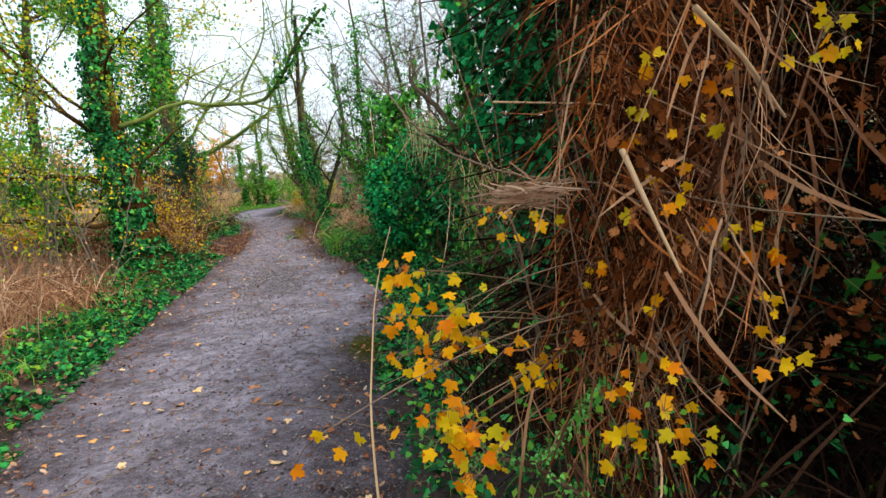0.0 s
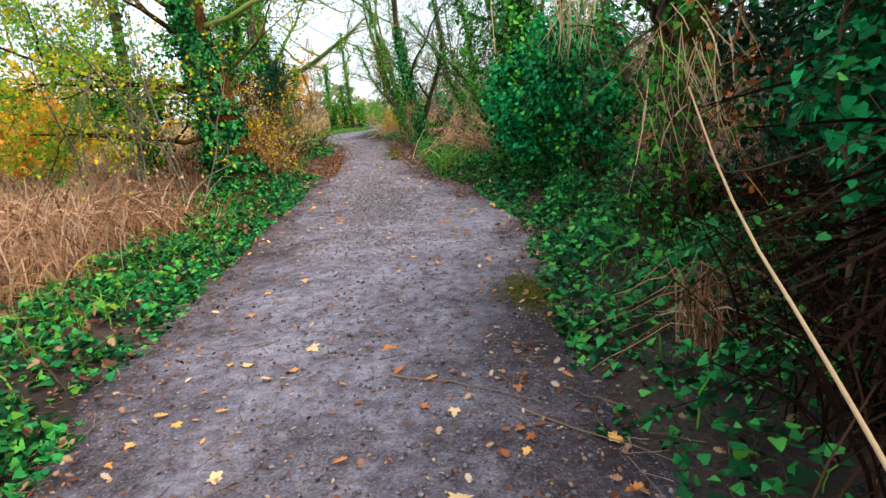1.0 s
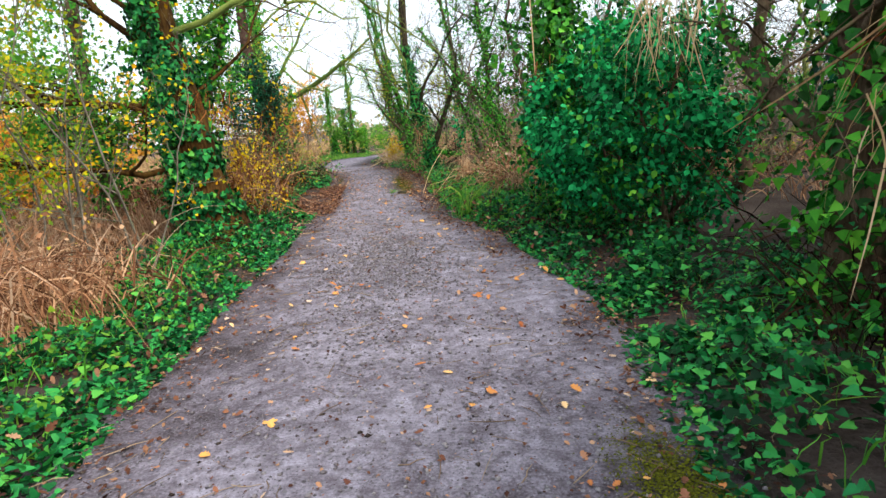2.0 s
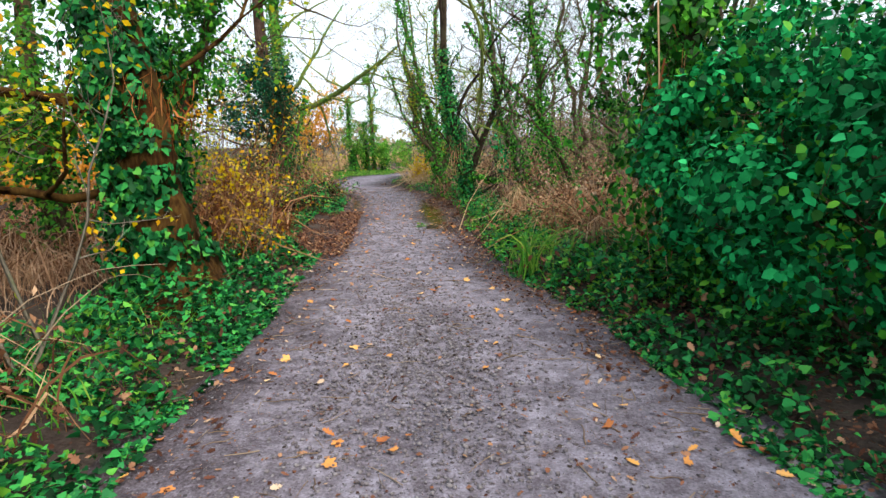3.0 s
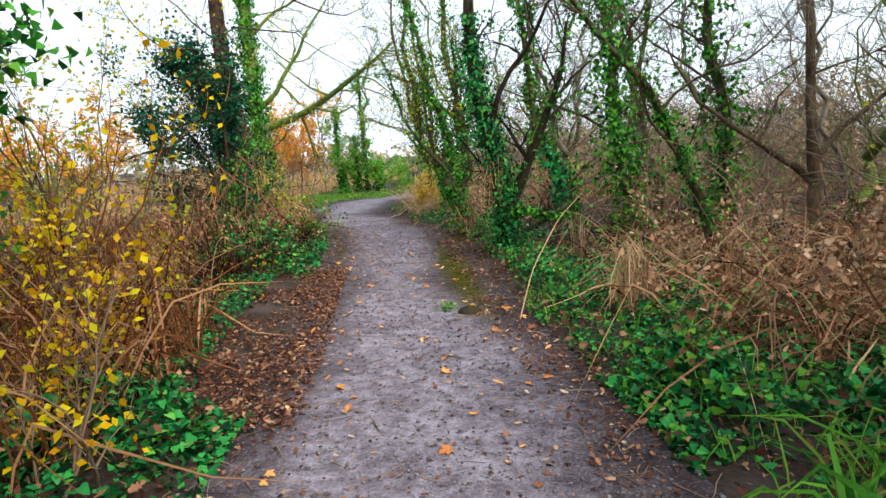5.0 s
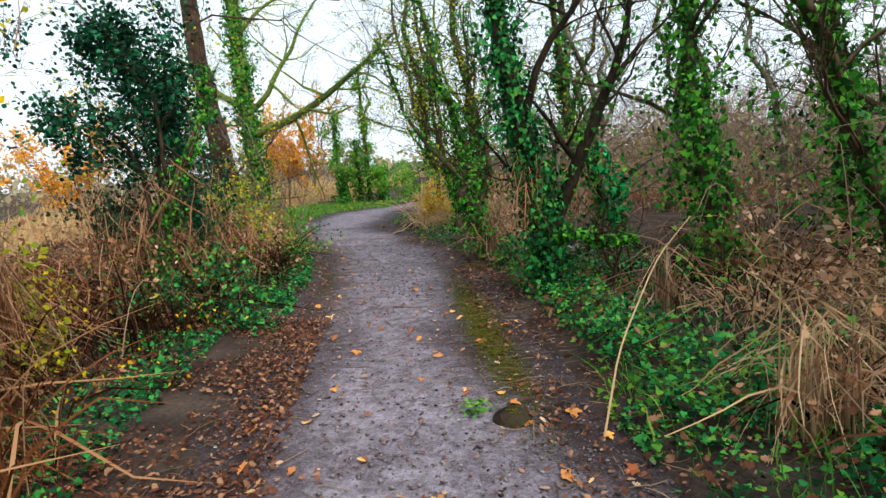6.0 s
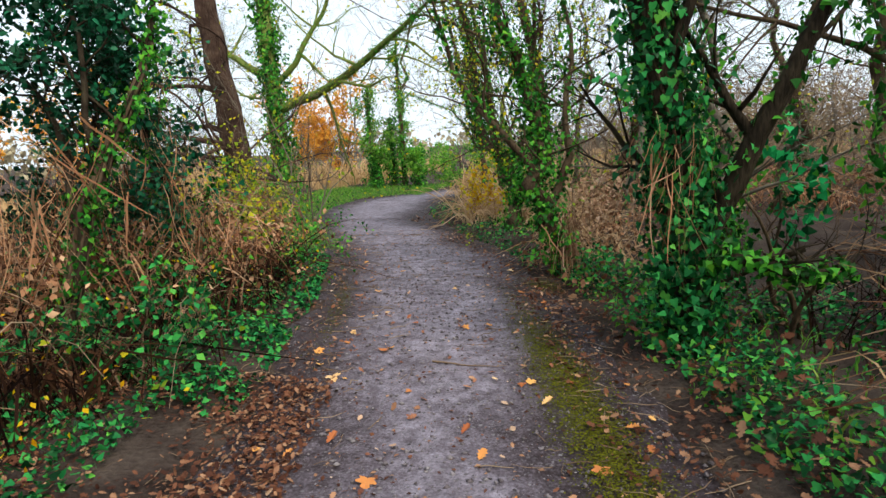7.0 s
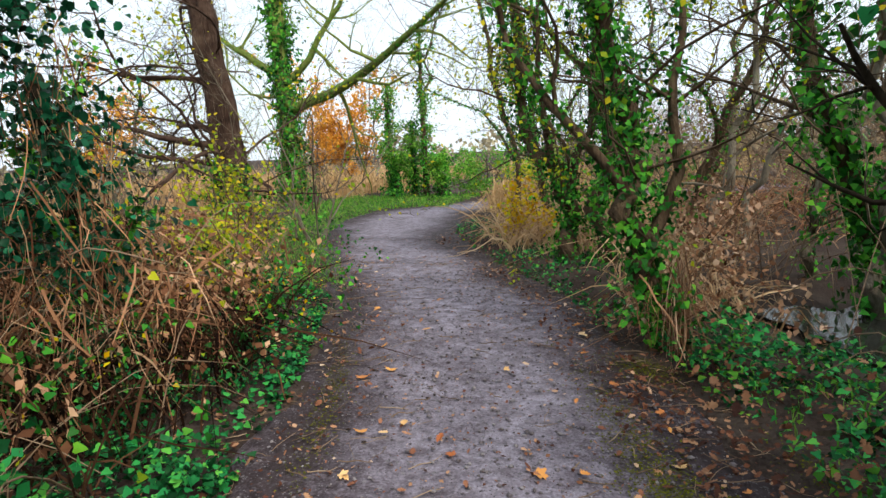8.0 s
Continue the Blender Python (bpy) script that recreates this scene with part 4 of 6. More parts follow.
leafy_shrub((-5.25, 9.3, 0.0), 3.0, 0.2, 4, "young sapling with pale stems and yellow leaves", YELLOW, 1.4, (0.035, 0.06), 55, group="yellow shrubs", bark=BARK_GREY)
leafy_shrub((-6.2, 9.4, 0.0), 3.4, 0.3, 6, "young sapling with yellow-green leaves", YELLOW_GREEN, 2.6, (0.035, 0.06), 56, group="yellow shrubs", bark=BARK_GREY)
leafy_shrub((-7.95, 19.4, 0.0), 1.0, 0.7, 9, "low dark bramble shrub with yellowing leaves", YELLOW_GREEN, 1.6, (0.035, 0.065), 57, group="verge shrubs")
leafy_shrub((-7.7, 18.6, 0.0), 0.8, 0.8, 9, "low bramble shrub with withered leaves", REED_RED, 2.6, (0.035, 0.065), 58, group="verge shrubs")
leafy_shrub((-9.0, 21.0, 0.0), 1.4, 0.5, 9, "straggly shrub beside the grassy bend", YELLOW_GREEN, 1.4, (0.04, 0.07), 59, group="verge shrubs")
leafy_shrub((-6.3, 23.2, 0.0), 0.75, 0.3, 6, "small shrub with orange leaves at the bend", YELLOW, 2.0, (0.05, 0.08), 60, group="verge shrubs")
leafy_shrub((-7.2, 15.2, 0.0), 0.8, 0.5, 7, "low bramble with yellow-green leaves", YELLOW_GREEN, 3.0, (0.035, 0.06), 61, group="verge shrubs")
leafy_shrub((-6.9, 16.6, 0.0), 0.7, 0.8, 7, "low bramble with dark green leaves", IVY, 2.4, (0.035, 0.06), 62, group="verge shrubs")
for k, (x, y, h, s) in enumerate([(-20, 25, 3.2, 0.5), (-23, 22, 3.0, 0.6), (-17, 21, 2.6, 0.6), (-26, 28, 4.0, 0.5), (-22, 31, 4.2, 0.5), (-17.6, 38.5, 4.8, 0.5), (-15.6, 37.6, 4.4, 0.55), (-15.5, 17.5, 2.3, 0.7), (-13.5, 15.0, 2.0, 0.7), (-11.4, 14.2, 2.5, 0.6), (-12.6, 12.0, 2.4, 0.6), (-10.6, 10.6, 1.9, 0.6)]):
    leafy_shrub((x, y, 0.0), h, s, 10, "distant orange-leaved autumn bush in the field", ORANGE, 11, (0.08, 0.16), 70 + k, "autumn_bush", group="orange autumn bushes", kids=(8, 5), bark=BARK)

# bare trees of the wood: a few built, then repeated
bare = []
for k in range(5):
    h = (5.5, 7.0, 4.5, 7.5, 5.0)[k]
    rng = np.random.default_rng(80 + k)
    lean = rng.normal(0, 0.9, 2)
    bare.append(tree((2.0 + 1.6 * k, 15.0 + 3 * k, 0.0), "bare crooked woodland tree with fine twigs", "tree",
                     [(0, 0, 0), (lean[0] * 0.1, lean[1] * 0.3, h * 0.15), (lean[0] * 0.5, lean[1] * 0.4, h * 0.4), (lean[0] * 0.6, lean[1] * 0.9, h * 0.7), (lean[0] * 1.2, lean[1], h)], (0.055, 0.075, 0.045, 0.085, 0.05)[k], (BARK_GREY, MOSSY, BARK_GREY, BARK, BARK_GREY)[k],
                     bare_limbs(13, 0.10, 0.97, h * 0.36, 0.026, 90 + k, 3, (7, 5, 3), 0.8, wig=0.26), (500, 0, 350, 700, 0)[k], name="bare_tree", seed=85 + k, sway=0.10, group="bare trees of the wood", puff=0.16, tip=0.15, kink=1.5, flare=1.3, vines=4))
twiggy = []
for k in range(4):
    twiggy.append(leafy_shrub((4.0 + k, 13.0, 0.0), (2.2, 2.8, 1.8, 3.2)[k], 0.5, 7, "bare tangled shrub of fine brown twigs", (YELLOW_GREEN, YELLOW, GREEN_SMALL, YELLOW_GREEN)[k], (0.25, 0.0, 0.35, 0.15)[k], (0.03, 0.055), 190 + k, "bare_shrub", group="bare shrubs of the wood", kids=(9, 5), bark=(TWIG, BARK_GREY, TWIG, BARK_GREY)[k]))
rng = np.random.default_rng(99)
# The last two spots are unseen, added behind the start to block light.
spots = [(-0.6, 21.6), (0.4, 16.5), (1.5, 14.2), (-2.0, 23.9), (-3.6, 24.2), (-5.0, 25.2), (-6.0, 26.2), (-4.6, 27.5), (-1.0, 26.0), (1.5, 22.5), (3.2, 18.5), (4.0, 12.0), (2.0, 28.0), (-3.0, 30.5), (-6.8, 33.5), (-9.0, 36.0),
         (-13.5, 27.5), (-14.5, 24.5), (-11.8, 34.5), (-13.8, 36.0), (-0.2, 15.2), (0.9, 19.4), (-1.3, 13.9), (0.8, 12.6), (-4.2, 22.6), (-3.2, 20.6), (-0.3, 17.3), (1.2, 16.2), (-1.7, 20.3), (0.3, 18.6), (-3.3, 22.0), (2.6, -2.5), (-4.5, -3.0)]
for k, (x, y) in enumerate(spots):
    copy_thing(bare[k % 5], Matrix.Translation((x, y, -0.02)) @ Matrix.Rotation(rng.uniform(0, 6.28), 4, "Z") @ Matrix.Scale(rng.uniform(0.8, 1.1), 4))
shrubs = [(-1.5, 19.8), (-0.3, 20.4), (1.2, 17.6), (0.0, 14.0), (1.4, 12.8), (2.6, 15.6), (-2.4, 25.4), (-0.4, 24.0), (-3.8, 26.4), (-5.4, 28.6), (-1.6, 29.0), (1.0, 26.0), (3.0, 21.5), (-7.0, 35.5), (-4.0, 33.0), (0.5, 32.0), (4.0, 28.0), (2.6, 11.0), (4.0, 17.0), (5.5, 20.5), (-9.2, 16.0), (-9.7, 19.4), (-10.6, 18.0), (-9.4, 23.4), (-11.4, 26.8), (-12.2, 23.0), (-7.6, 14.2), (-10.8, 12.0), (-5.3, 24.2), (-6.4, 27.6), (-1.3, 17.0), (0.2, 22.8)]
for k, (x, y) in enumerate(shrubs):
    copy_thing(twiggy[k % 4], Matrix.Translation((x, y, -0.02)) @ Matrix.Rotation(rng.uniform(0, 6.28), 4, "Z") @ Matrix.Scale(rng.uniform(0.7, 1.1), 4))


# ---- the maple and hanging straw at the start ----
def maple():
    rng = np.random.default_rng(101)
    top = thing("field_maple", (0.45, 3.8, 0.0), "field maple sprays with bright yellow lobed leaves", "shrub")
    me = Geo()
    scatter(me, MAPLE_LEAF, np.zeros((1, 3)), np.array([[0, 0, 1.0]]), np.array([[0, 1.0, 0]]), [1.0])
    me = me.mesh("maple_leaf", MAPLE)
    # sprays: place and number of leaves
    clusters = [(-0.10, 3.2, 1.10, 6), (-0.14, 3.1, 0.84, 6), (-0.10, 3.0, 0.66, 6), (0.58, 3.25, 1.55, 3), (0.68, 3.3, 1.7, 3), (0.82, 3.1, 1.98, 5), (0.95, 3.1, 1.92, 5), (0.75, 3.2, 2.05, 4), (0.55, 3.3, 1.9, 4), (0.50, 3.35, 1.72, 4), (0.52, 3.3, 1.36, 4), (0.72, 3.2, 1.02, 4), (-0.31, 3.4, 1.17, 7), (-0.25, 3.47, 1.13, 7), (-0.17, 3.21, 1.04, 8), (-0.31, 3.31, 1.04, 7), (-0.09, 3.3, 0.96, 8), (-0.21, 3.12, 0.94, 8), (-0.29, 3.21, 0.94, 6), (-0.17, 3.02, 0.84, 8), (-0.11, 2.97, 0.8, 7), (-0.2, 3.01, 0.76, 8),
                (0.08, 3.1, 0.93, 7), (0.36, 3.02, 0.8, 7), (0.35, 3.05, 0.95, 3), (0.41, 3.25, 1.01, 3), (0.72, 3.12, 0.91, 4), (0.4, 3.31, 1.34, 3), (0.48, 3.28, 1.73, 2), (0.45, 3.43, 1.65, 4), (0.44, 3.44, 1.53, 2), (0.68, 3.34, 1.24, 4),
                (0.65, 3.48, 1.19, 3), (0.76, 3.29, 1.19, 4), (0.84, 3.15, 1.75, 5), (0.84, 3.05, 1.73, 5), (0.01, 3.62, 1.27, 5), (0.16, 3.48, 1.27, 4), (0.27, 3.44, 1.13, 4), (0.25, 3.09, 0.86, 4), (0.24, 2.95, 0.73, 5), (0.43, 3.0, 0.72, 5),
                (-0.45, 2.73, 0.93, 4), (-0.07, 3.34, 0.54, 9), (0.12, 3.66, 0.73, 7), (-0.13, 3.66, 0.86, 6)]
    g = Geo()
    for x, y, z, n in clusters:
        n = int(n * 1.2) if x < 0.1 and y > 2.9 else n
        x -= 0.13 if x < 0.1 else 0.08
        foot = np.array((min(1.1, max(x, 0.1) + rng.uniform(0.0, 0.35)), max(3.7, y) + rng.uniform(0, 0.4), rng.uniform(0.5, 1.0) * z + 0.1))
        c = np.array((x, y, z))
        mid = (foot + c) / 2 + rng.normal(0, 0.05, 3) + [0, 0, 0.05]
        s = np.linspace(0, 1, 8)[:, None]
        tubes(g, ((1 - s) ** 2 * foot + 2 * s * (1 - s) * mid + s * s * c)[None], np.linspace(0.004, 0.0015, 8)[None], 4)
        for _ in range(n):
            p = c + rng.normal(0, 0.038, 3)
            ob = new("leaf", me)
            face = unit(np.array((-0.35, -1.0, 0.45)) + rng.normal(0, 0.5, 3))
            turn = Vector(face).to_track_quat("Z", "Y").to_matrix().to_4x4() @ Matrix.Rotation(rng.normal(3.1, 0.9), 4, "Z")
            ob.matrix_basis = Matrix.Translation(p) @ turn @ Matrix.Scale(rng.uniform(0.023, 0.046), 4)
            ob.parent = top
            ob.matrix_parent_inverse = top.matrix_basis.inverted()
            tubes(g, np.array([p, (p + c) / 2 + [0, 0, 0.01], c])[None], np.full((1, 3), 0.0011), 3)
    tagged(part("spray", g, TWIG, top, smooth=True), kind="stuff")
    for _ in range(14):
        g = Geo()
        s = (rng.uniform(0.1, 1.0), rng.uniform(3.5, 4.4), -0.02)
        limb(rng, g, wander(rng, s, (rng.normal(0.1, 0.2), rng.normal(0, 0.2), 1), rng.uniform(1.2, 2.4), 0.07, 0.04, 9), 0.007, 1, (5,), 0.6, 0.05, 0.22)
        part("stem", g, TWIG, top, smooth=True)


maple()


def straw_mass(name, label, boxes, count, mat, seed, width=0.0035, drop=(0.3, 0.9), wild=0.3, loose=0.11):
    """Dead stems in bundles and fans: each bundle keeps its own slant, most of them hanging."""
    rng = np.random.default_rng(seed)
    g = Geo()
    for (x0, x1, y0, y1, z0, z1), share in boxes:
        n, h, k = int(count * share), 70, 5
        hubs = np.stack([rng.uniform(x0, x1, h), rng.uniform(y0, y1, h), rng.uniform(z0, z1, h)], -1)
        slant = unit(rng.normal(0, 1, (h, 3)) * [wild * 2.4, wild * 2.4, wild] + [0, 0, -0.9])
        i = rng.integers(0, h, n)
        s = hubs[i] + rng.normal(0, loose, (n, 3))
        way = unit(slant[i] + rng.normal(0, 0.22, (n, 3)))
        ln = rng.uniform(*drop, n)
        t = np.linspace(0, 1, k)[None, :, None]
        bend = rng.normal(0, 0.22, (n, 1, 3)) - [0, 0, 0.2]
        p = s[:, None] + ln[:, None, None] * (way[:, None] * t + bend * t * t) + rng.normal(0, 0.004, (n, k, 3))
        p[..., 2] = np.maximum(p[..., 2], 0.01)
        p[..., 0] = np.maximum(p[..., 0], right_x(p[..., 1]) - 0.02) if x0 > -2 else p[..., 0]
        strips(g, p, width * (0.3 + 1.6 * rng.uniform(0, 1, n) ** 2.5)[:, None] * np.array([0.8, 1, 1, 0.8, 0.25])[None], rng.uniform(0, np.pi, n))
    return stuff(name, g, mat, label, "dead stems")


straw_mass("hanging_dead_stems", "reddish-brown dead trailing stems hanging over the thicket", [((0.25, 0.62, 3.4, 3.75, 1.0, 2.3), 0.65), ((0.7, 1.3, 3.5, 4.2, 1.5, 2.4), 0.22), ((0.05, 0.40, 3.4, 3.75, 0.4, 1.0), 0.13)], 1700, UMBER, 111, 0.003, (0.10, 0.45), 0.30)
# Near-black strands fill the thicket with painted shade.
straw_mass("shade_dead_stems", "tangled dead stems coloured near black for shade inside the thicket", [((0.4, 1.4, 3.9, 5.0, 0.3, 2.5), 0.4), ((1.1, 2.8, 3.2, 5.4, 0.3, 2.7), 0.6)], 9000, SHADE_STEM, 116, 0.005, (0.3, 1.0), 0.7)
straw_mass("hanging_straw", "bleached brown straw caught in the thicket", [((0.35, 0.75, 3.2, 3.6, 1.2, 2.0), 0.7), ((0.05, 0.4, 3.2, 3.6, 0.5, 1.2), 0.3)], 260, REED_RED, 112, 0.0042, (0.15, 0.5), 0.16)
straw_mass("hanging_straw", "dead brown stems hanging beside the forked tree", [((0.0, 0.5, 6.9, 7.5, 0.6, 2.4), 1.0)], 150, UMBER, 113, 0.003, (0.15, 0.45), 0.2)
straw_mass("hanging_straw", "pale dead straw hanging beside the forked tree", [((-0.05, 0.4, 6.8, 7.3, 0.7, 2.3), 1.0)], 24, REED, 117, 0.004, (0.15, 0.4), 0.2)
straw_mass("hanging_straw", "brown straw hanging from the ivied forked trunk", [((-4.22, -4.02, 17.0, 17.15, 0.85, 1.3), 0.6), ((-4.95, -4.75, 19.0, 19.25, 0.25, 0.6), 0.4)], 110, REED_RED, 114, 0.0028, (0.10, 0.38), 0.10, 0.05)
straw_mass("hanging_straw", "dead straw caught on the bare tree and holly", [((-12.3, -11.5, 24.1, 24.6, 1.6, 2.8), 0.25), ((-8.3, -7.1, 16.2, 17.6, 0.6, 1.5), 0.75)], 420, REED_RED, 115, 0.0035, (0.15, 0.5), 0.12)
straw_mass("hanging_straw", "dead straw caught on the evergreen bush", [((-0.85, -0.45, 8.95, 9.1, 1.9, 2.15), 0.6), ((-0.2, 0.0, 6.85, 7.05, 1.1, 1.6), 0.4)], 160, STRAW, 118, 0.003, (0.2, 0.6), 0.15)
straw_mass("hanging_straw", "tuft of dead brown stems on the oak's broken stub", [((-4.98, -4.86, 10.22, 10.34, 1.55, 1.75), 1.0)], 90, UMBER, 219, 0.004, (0.08, 0.22), 0.10)
straw_mass("hanging_straw", "tangled brown straw over the verge brambles", [((-8.0, -7.0, 16.9, 18.6, 0.35, 0.95), 1.0)], 520, REED_RED, 223, 0.0035, (0.12, 0.4), 0.3, 0.15)
straw_mass("hanging_straw", "dead straw hung on the ivied snag of the verge", [((-8.1, -7.7, 17.95, 18.2, 1.0, 2.2), 0.5), ((-8.6, -7.2, 17.6, 19.2, 0.5, 1.1), 0.5)], 260, REED_RED, 220, 0.004, (0.15, 0.4), 0.10)
straw_mass("hanging_straw", "dead leaves and straw hung on the ivied snag by the bush", [((-1.75, -1.4, 11.25, 11.5, 0.5, 2.0), 1.0)], 110, THICKET, 222, 0.006, (0.10, 0.35), 0.15)
straw_mass("hanging_straw", "dead straw hanging over the verge of brown stalks", [((-8.2, -7.2, 14.0, 15.8, 0.4, 0.9), 1.0)], 420, THICKET, 119, 0.003, (0.2, 0.5), 0.25)


def straw_nest(at, seed, n=90):
    """A flat tangle of broken straw caught across the stems."""
    rng = np.random.default_rng(seed)
    g = Geo()
    s = np.linspace(-0.5, 0.5, 5)[None, :, None]
    way = unit(np.array([1.0, -0.1, 0.05]) + rng.normal(0, 0.28, (n, 3)))
    c = np.array(at) + rng.normal(0, 1, (n, 3)) * [0.035, 0.03, 0.014]
    p = c[:, None] + way[:, None] * s * rng.uniform(0.05, 0.2, n)[:, None, None] + rng.normal(0, 0.004, (n, 5, 3))
    strips(g, p, 0.0022 * rng.uniform(0.3, 1.3, n)[:, None] * np.array([0.5, 1, 1, 0.9, 0.3])[None], rng.uniform(0, np.pi, n))
    stuff("broken_straw", g, REED, "tangle of broken bleached straw lodged in the thicket", "dead stems")


straw_nest((-0.06, 2.85, 1.42), 120)


def dead_leaves(name, label, boxes, count, mat, seed, size=(0.03, 0.07), shape=OAK_LEAF):
    """Withered leaves caught in a thicket."""
    rng = np.random.default_rng(seed)
    g = Geo()
    for x0, x1, y0, y1, z0, z1 in boxes:
        hubs = np.stack([rng.uniform(x0, x1, 40), rng.uniform(y0, y1, 40), rng.uniform(z0, z1, 40)], -1)
        at = hubs[rng.integers(0, 40, count)] + rng.normal(0, 0.09, (count, 3))
        scatter(g, shape, at, rng.normal(0, 1, (count, 3)), rng.normal(0, 0.6, (count, 3)) - [0, 0, 0.8], rng.uniform(*size, count))
    stuff(name, g, mat, label, "leaves")


dead_leaves("withered_leaves", "withered rust-brown leaves caught in the thicket", [(0.25, 0.75, 3.3, 3.7, 0.9, 2.2), (0.25, 1.2, 3.4, 4.3, 0.5, 2.2), (1.0, 2.1, 3.3, 4.6, 0.4, 2.3)], 480, UMBER, 211)
dead_leaves("withered_leaves", "withered brown leaves by the forked tree", [(0.0, 0.6, 6.6, 7.4, 0.4, 2.2)], 200, UMBER, 212)
dead_leaves("bramble_leaves", "dark green bramble leaves low in the thicket", [(-0.1, 1.0, 3.4, 4.3, 0.05, 0.7), (0.8, 2.0, 3.6, 4.6, 0.1, 0.8)], 480, IVY, 213, (0.022, 0.045), IVY_NEAR)
dead_leaves("bramble_leaves", "small olive leaves among the maple sprays", [(-0.4, 0.3, 3.1, 3.7, 0.3, 0.9)], 220, GREEN_SMALL, 214, (0.02, 0.04), OVAL)


dead_leaves("withered_leaves", "withered tan leaves hung among the wood's brambles", [(-2.7, 1.5, 13.2, 18.5, 0.1, 0.95), (-2.7, -0.3, 13.4, 16.5, 0.1, 0.8), (-5.0, -3.9, 19.4, 23.0, 0.1, 0.8)], 1300, REED, 215, (0.03, 0.07), OVAL)
dead_leaves("withered_leaves", "withered brown leaves among the verge stalks", [(-8.6, -6.9, 12.4, 16.4, 0.1, 0.9), (-9.5, -7.0, 16.4, 20.5, 0.05, 0.8), (-8.6, -6.8, 16.2, 18.6, 0.05, 0.7), (-7.5, -5.6, 12.0, 13.6, 0.1, 0.9), (-7.5, -4.8, 5.0, 9.0, 0.1, 0.8)], 900, REED_RED, 216, (0.03, 0.07), OVAL)

dead_leaves("dead_bracken", "rust-brown dead bracken and leaves at the wood's edge", [(-3.1, -1.6, 12.9, 16.0, 0.08, 0.65), (-2.4, 0.2, 13.2, 17.0, 0.1, 0.9), (-4.6, -4.1, 19.6, 22.0, 0.1, 0.5)], 650, REED_RED, 218, (0.022, 0.055))
dead_leaves("bramble_leaves", "green and yellowing bramble leaves over the verge tangle", [(-7.9, -6.8, 17.0, 19.6, 0.08, 0.7), (-9.2, -7.6, 18.5, 21.5, 0.1, 0.8)], 520, IVY_TRUNK, 224, (0.022, 0.045), IVY_NEAR)
dead_leaves("yellow_leaves", "small yellow leaves dotted over the verge brambles", [(-7.6, -6.2, 13.0, 16.2, 0.05, 0.4), (-8.2, -6.5, 12.6, 16.2, 0.1, 0.6), (-8.8, -6.9, 16.4, 19.5, 0.1, 0.6)], 260, YELLOW, 217, (0.018, 0.04), OVAL)


# ---- undergrowth ----
def band(rng, n, y0, y1, side, near, far, power=1.0):
    """Places beside the path: side -1 is the left edge, 1 the right."""
    y = rng.uniform(y0, y1, n)
    d = near + (far - near) * rng.uniform(0, 1, n) ** power
    x = left_x(y) - d if side < 0 else right_x(y) + d
    return np.stack([x, y, verge(x, y)], -1)


def ground_ivy():
    rng = np.random.default_rng(121)
    for mat, label, spans in ((IVY, "low glossy ivy carpeting the open verge", [(2.0, 9.0, -1, -0.05, 1.1, 20000, 0.26), (9.0, 13.0, -1, -0.05, 1.3, 15000, 0.34), (13.0, 16.3, -1, 0.45, 2.0, 7000, 0.13), (16.3, 20.5, -1, 0.10, 1.0, 10000, 0.20)]),
                         (GREEN_SMALL, "fresh green leaves of nettles and seedlings on the verges", [(10.5, 15.2, 1, 0.05, 1.3, 3600, 0.34), (3.5, 10.0, -1, 0.15, 1.2, 2600, 0.28), (15.2, 19.0, 1, 0.2, 1.2, 1300, 0.25)]),
                         (IVY, "ivy and brambles spreading along the wooded verge", [(4.7, 9.0, 1, -0.1, 1.7, 11500, 0.38), (3.2, 4.7, 1, 0.1, 1.2, 1200, 0.25), (7.0, 9.3, 1, -0.12, 0.7, 3200, 0.24), (9.3, 12.5, 1, 0.0, 1.1, 9500, 0.38), (12.5, 15.0, 1, 0.05, 2.0, 11000, 0.30), (10.5, 14.0, 1, 0.8, 2.4, 4500, 0.3), (14.6, 19.7, 1, 0.25, 1.5, 12000, 0.30), (13.0, 18.5, 1, 1.2, 2.8, 4500, 0.35), (19.7, 25, 1, 0.1, 0.8, 3000, 0.15)])):
        g = Geo()
        for y0, y1, side, near, far, n, tall in spans:
            p = band(rng, n, y0, y1, side, near, far, 1.2)
            lump = 0.45 + 0.9 * smooth_noise(p[:, 0], p[:, 1], 2.2, 5) + 0.4 * smooth_noise(p[:, 0], p[:, 1], 6.0, 8)
            keep = rng.uniform(0, 1, n) < 0.05 + 1.1 * lump
            p, lump = p[keep], np.clip(lump[keep], 0.1, 1.2)
            d = np.abs(p[:, 0] - mid_x(p[:, 1])) - half_w(p[:, 1])
            m = len(p)
            p[:, 2] += 0.015 + rng.uniform(0, 1, m) * tall * lump * np.clip(d / 0.35, 0.12, 1)
            scatter(g, IVY_NEAR, p, rng.normal(0, 0.6, (m, 3)) + [0, 0, 1], rng.normal(0, 1, (m, 3)), (0.020 + 0.040 * rng.uniform(0, 1, m) ** 1.5) * np.where(p[:, 1] > 13.5, 0.72, 1.0))
        stuff("ground_ivy" if mat is IVY else "verge_seedlings", g, mat, label, "ivy" if mat is IVY else "seedlings")


ground_ivy()


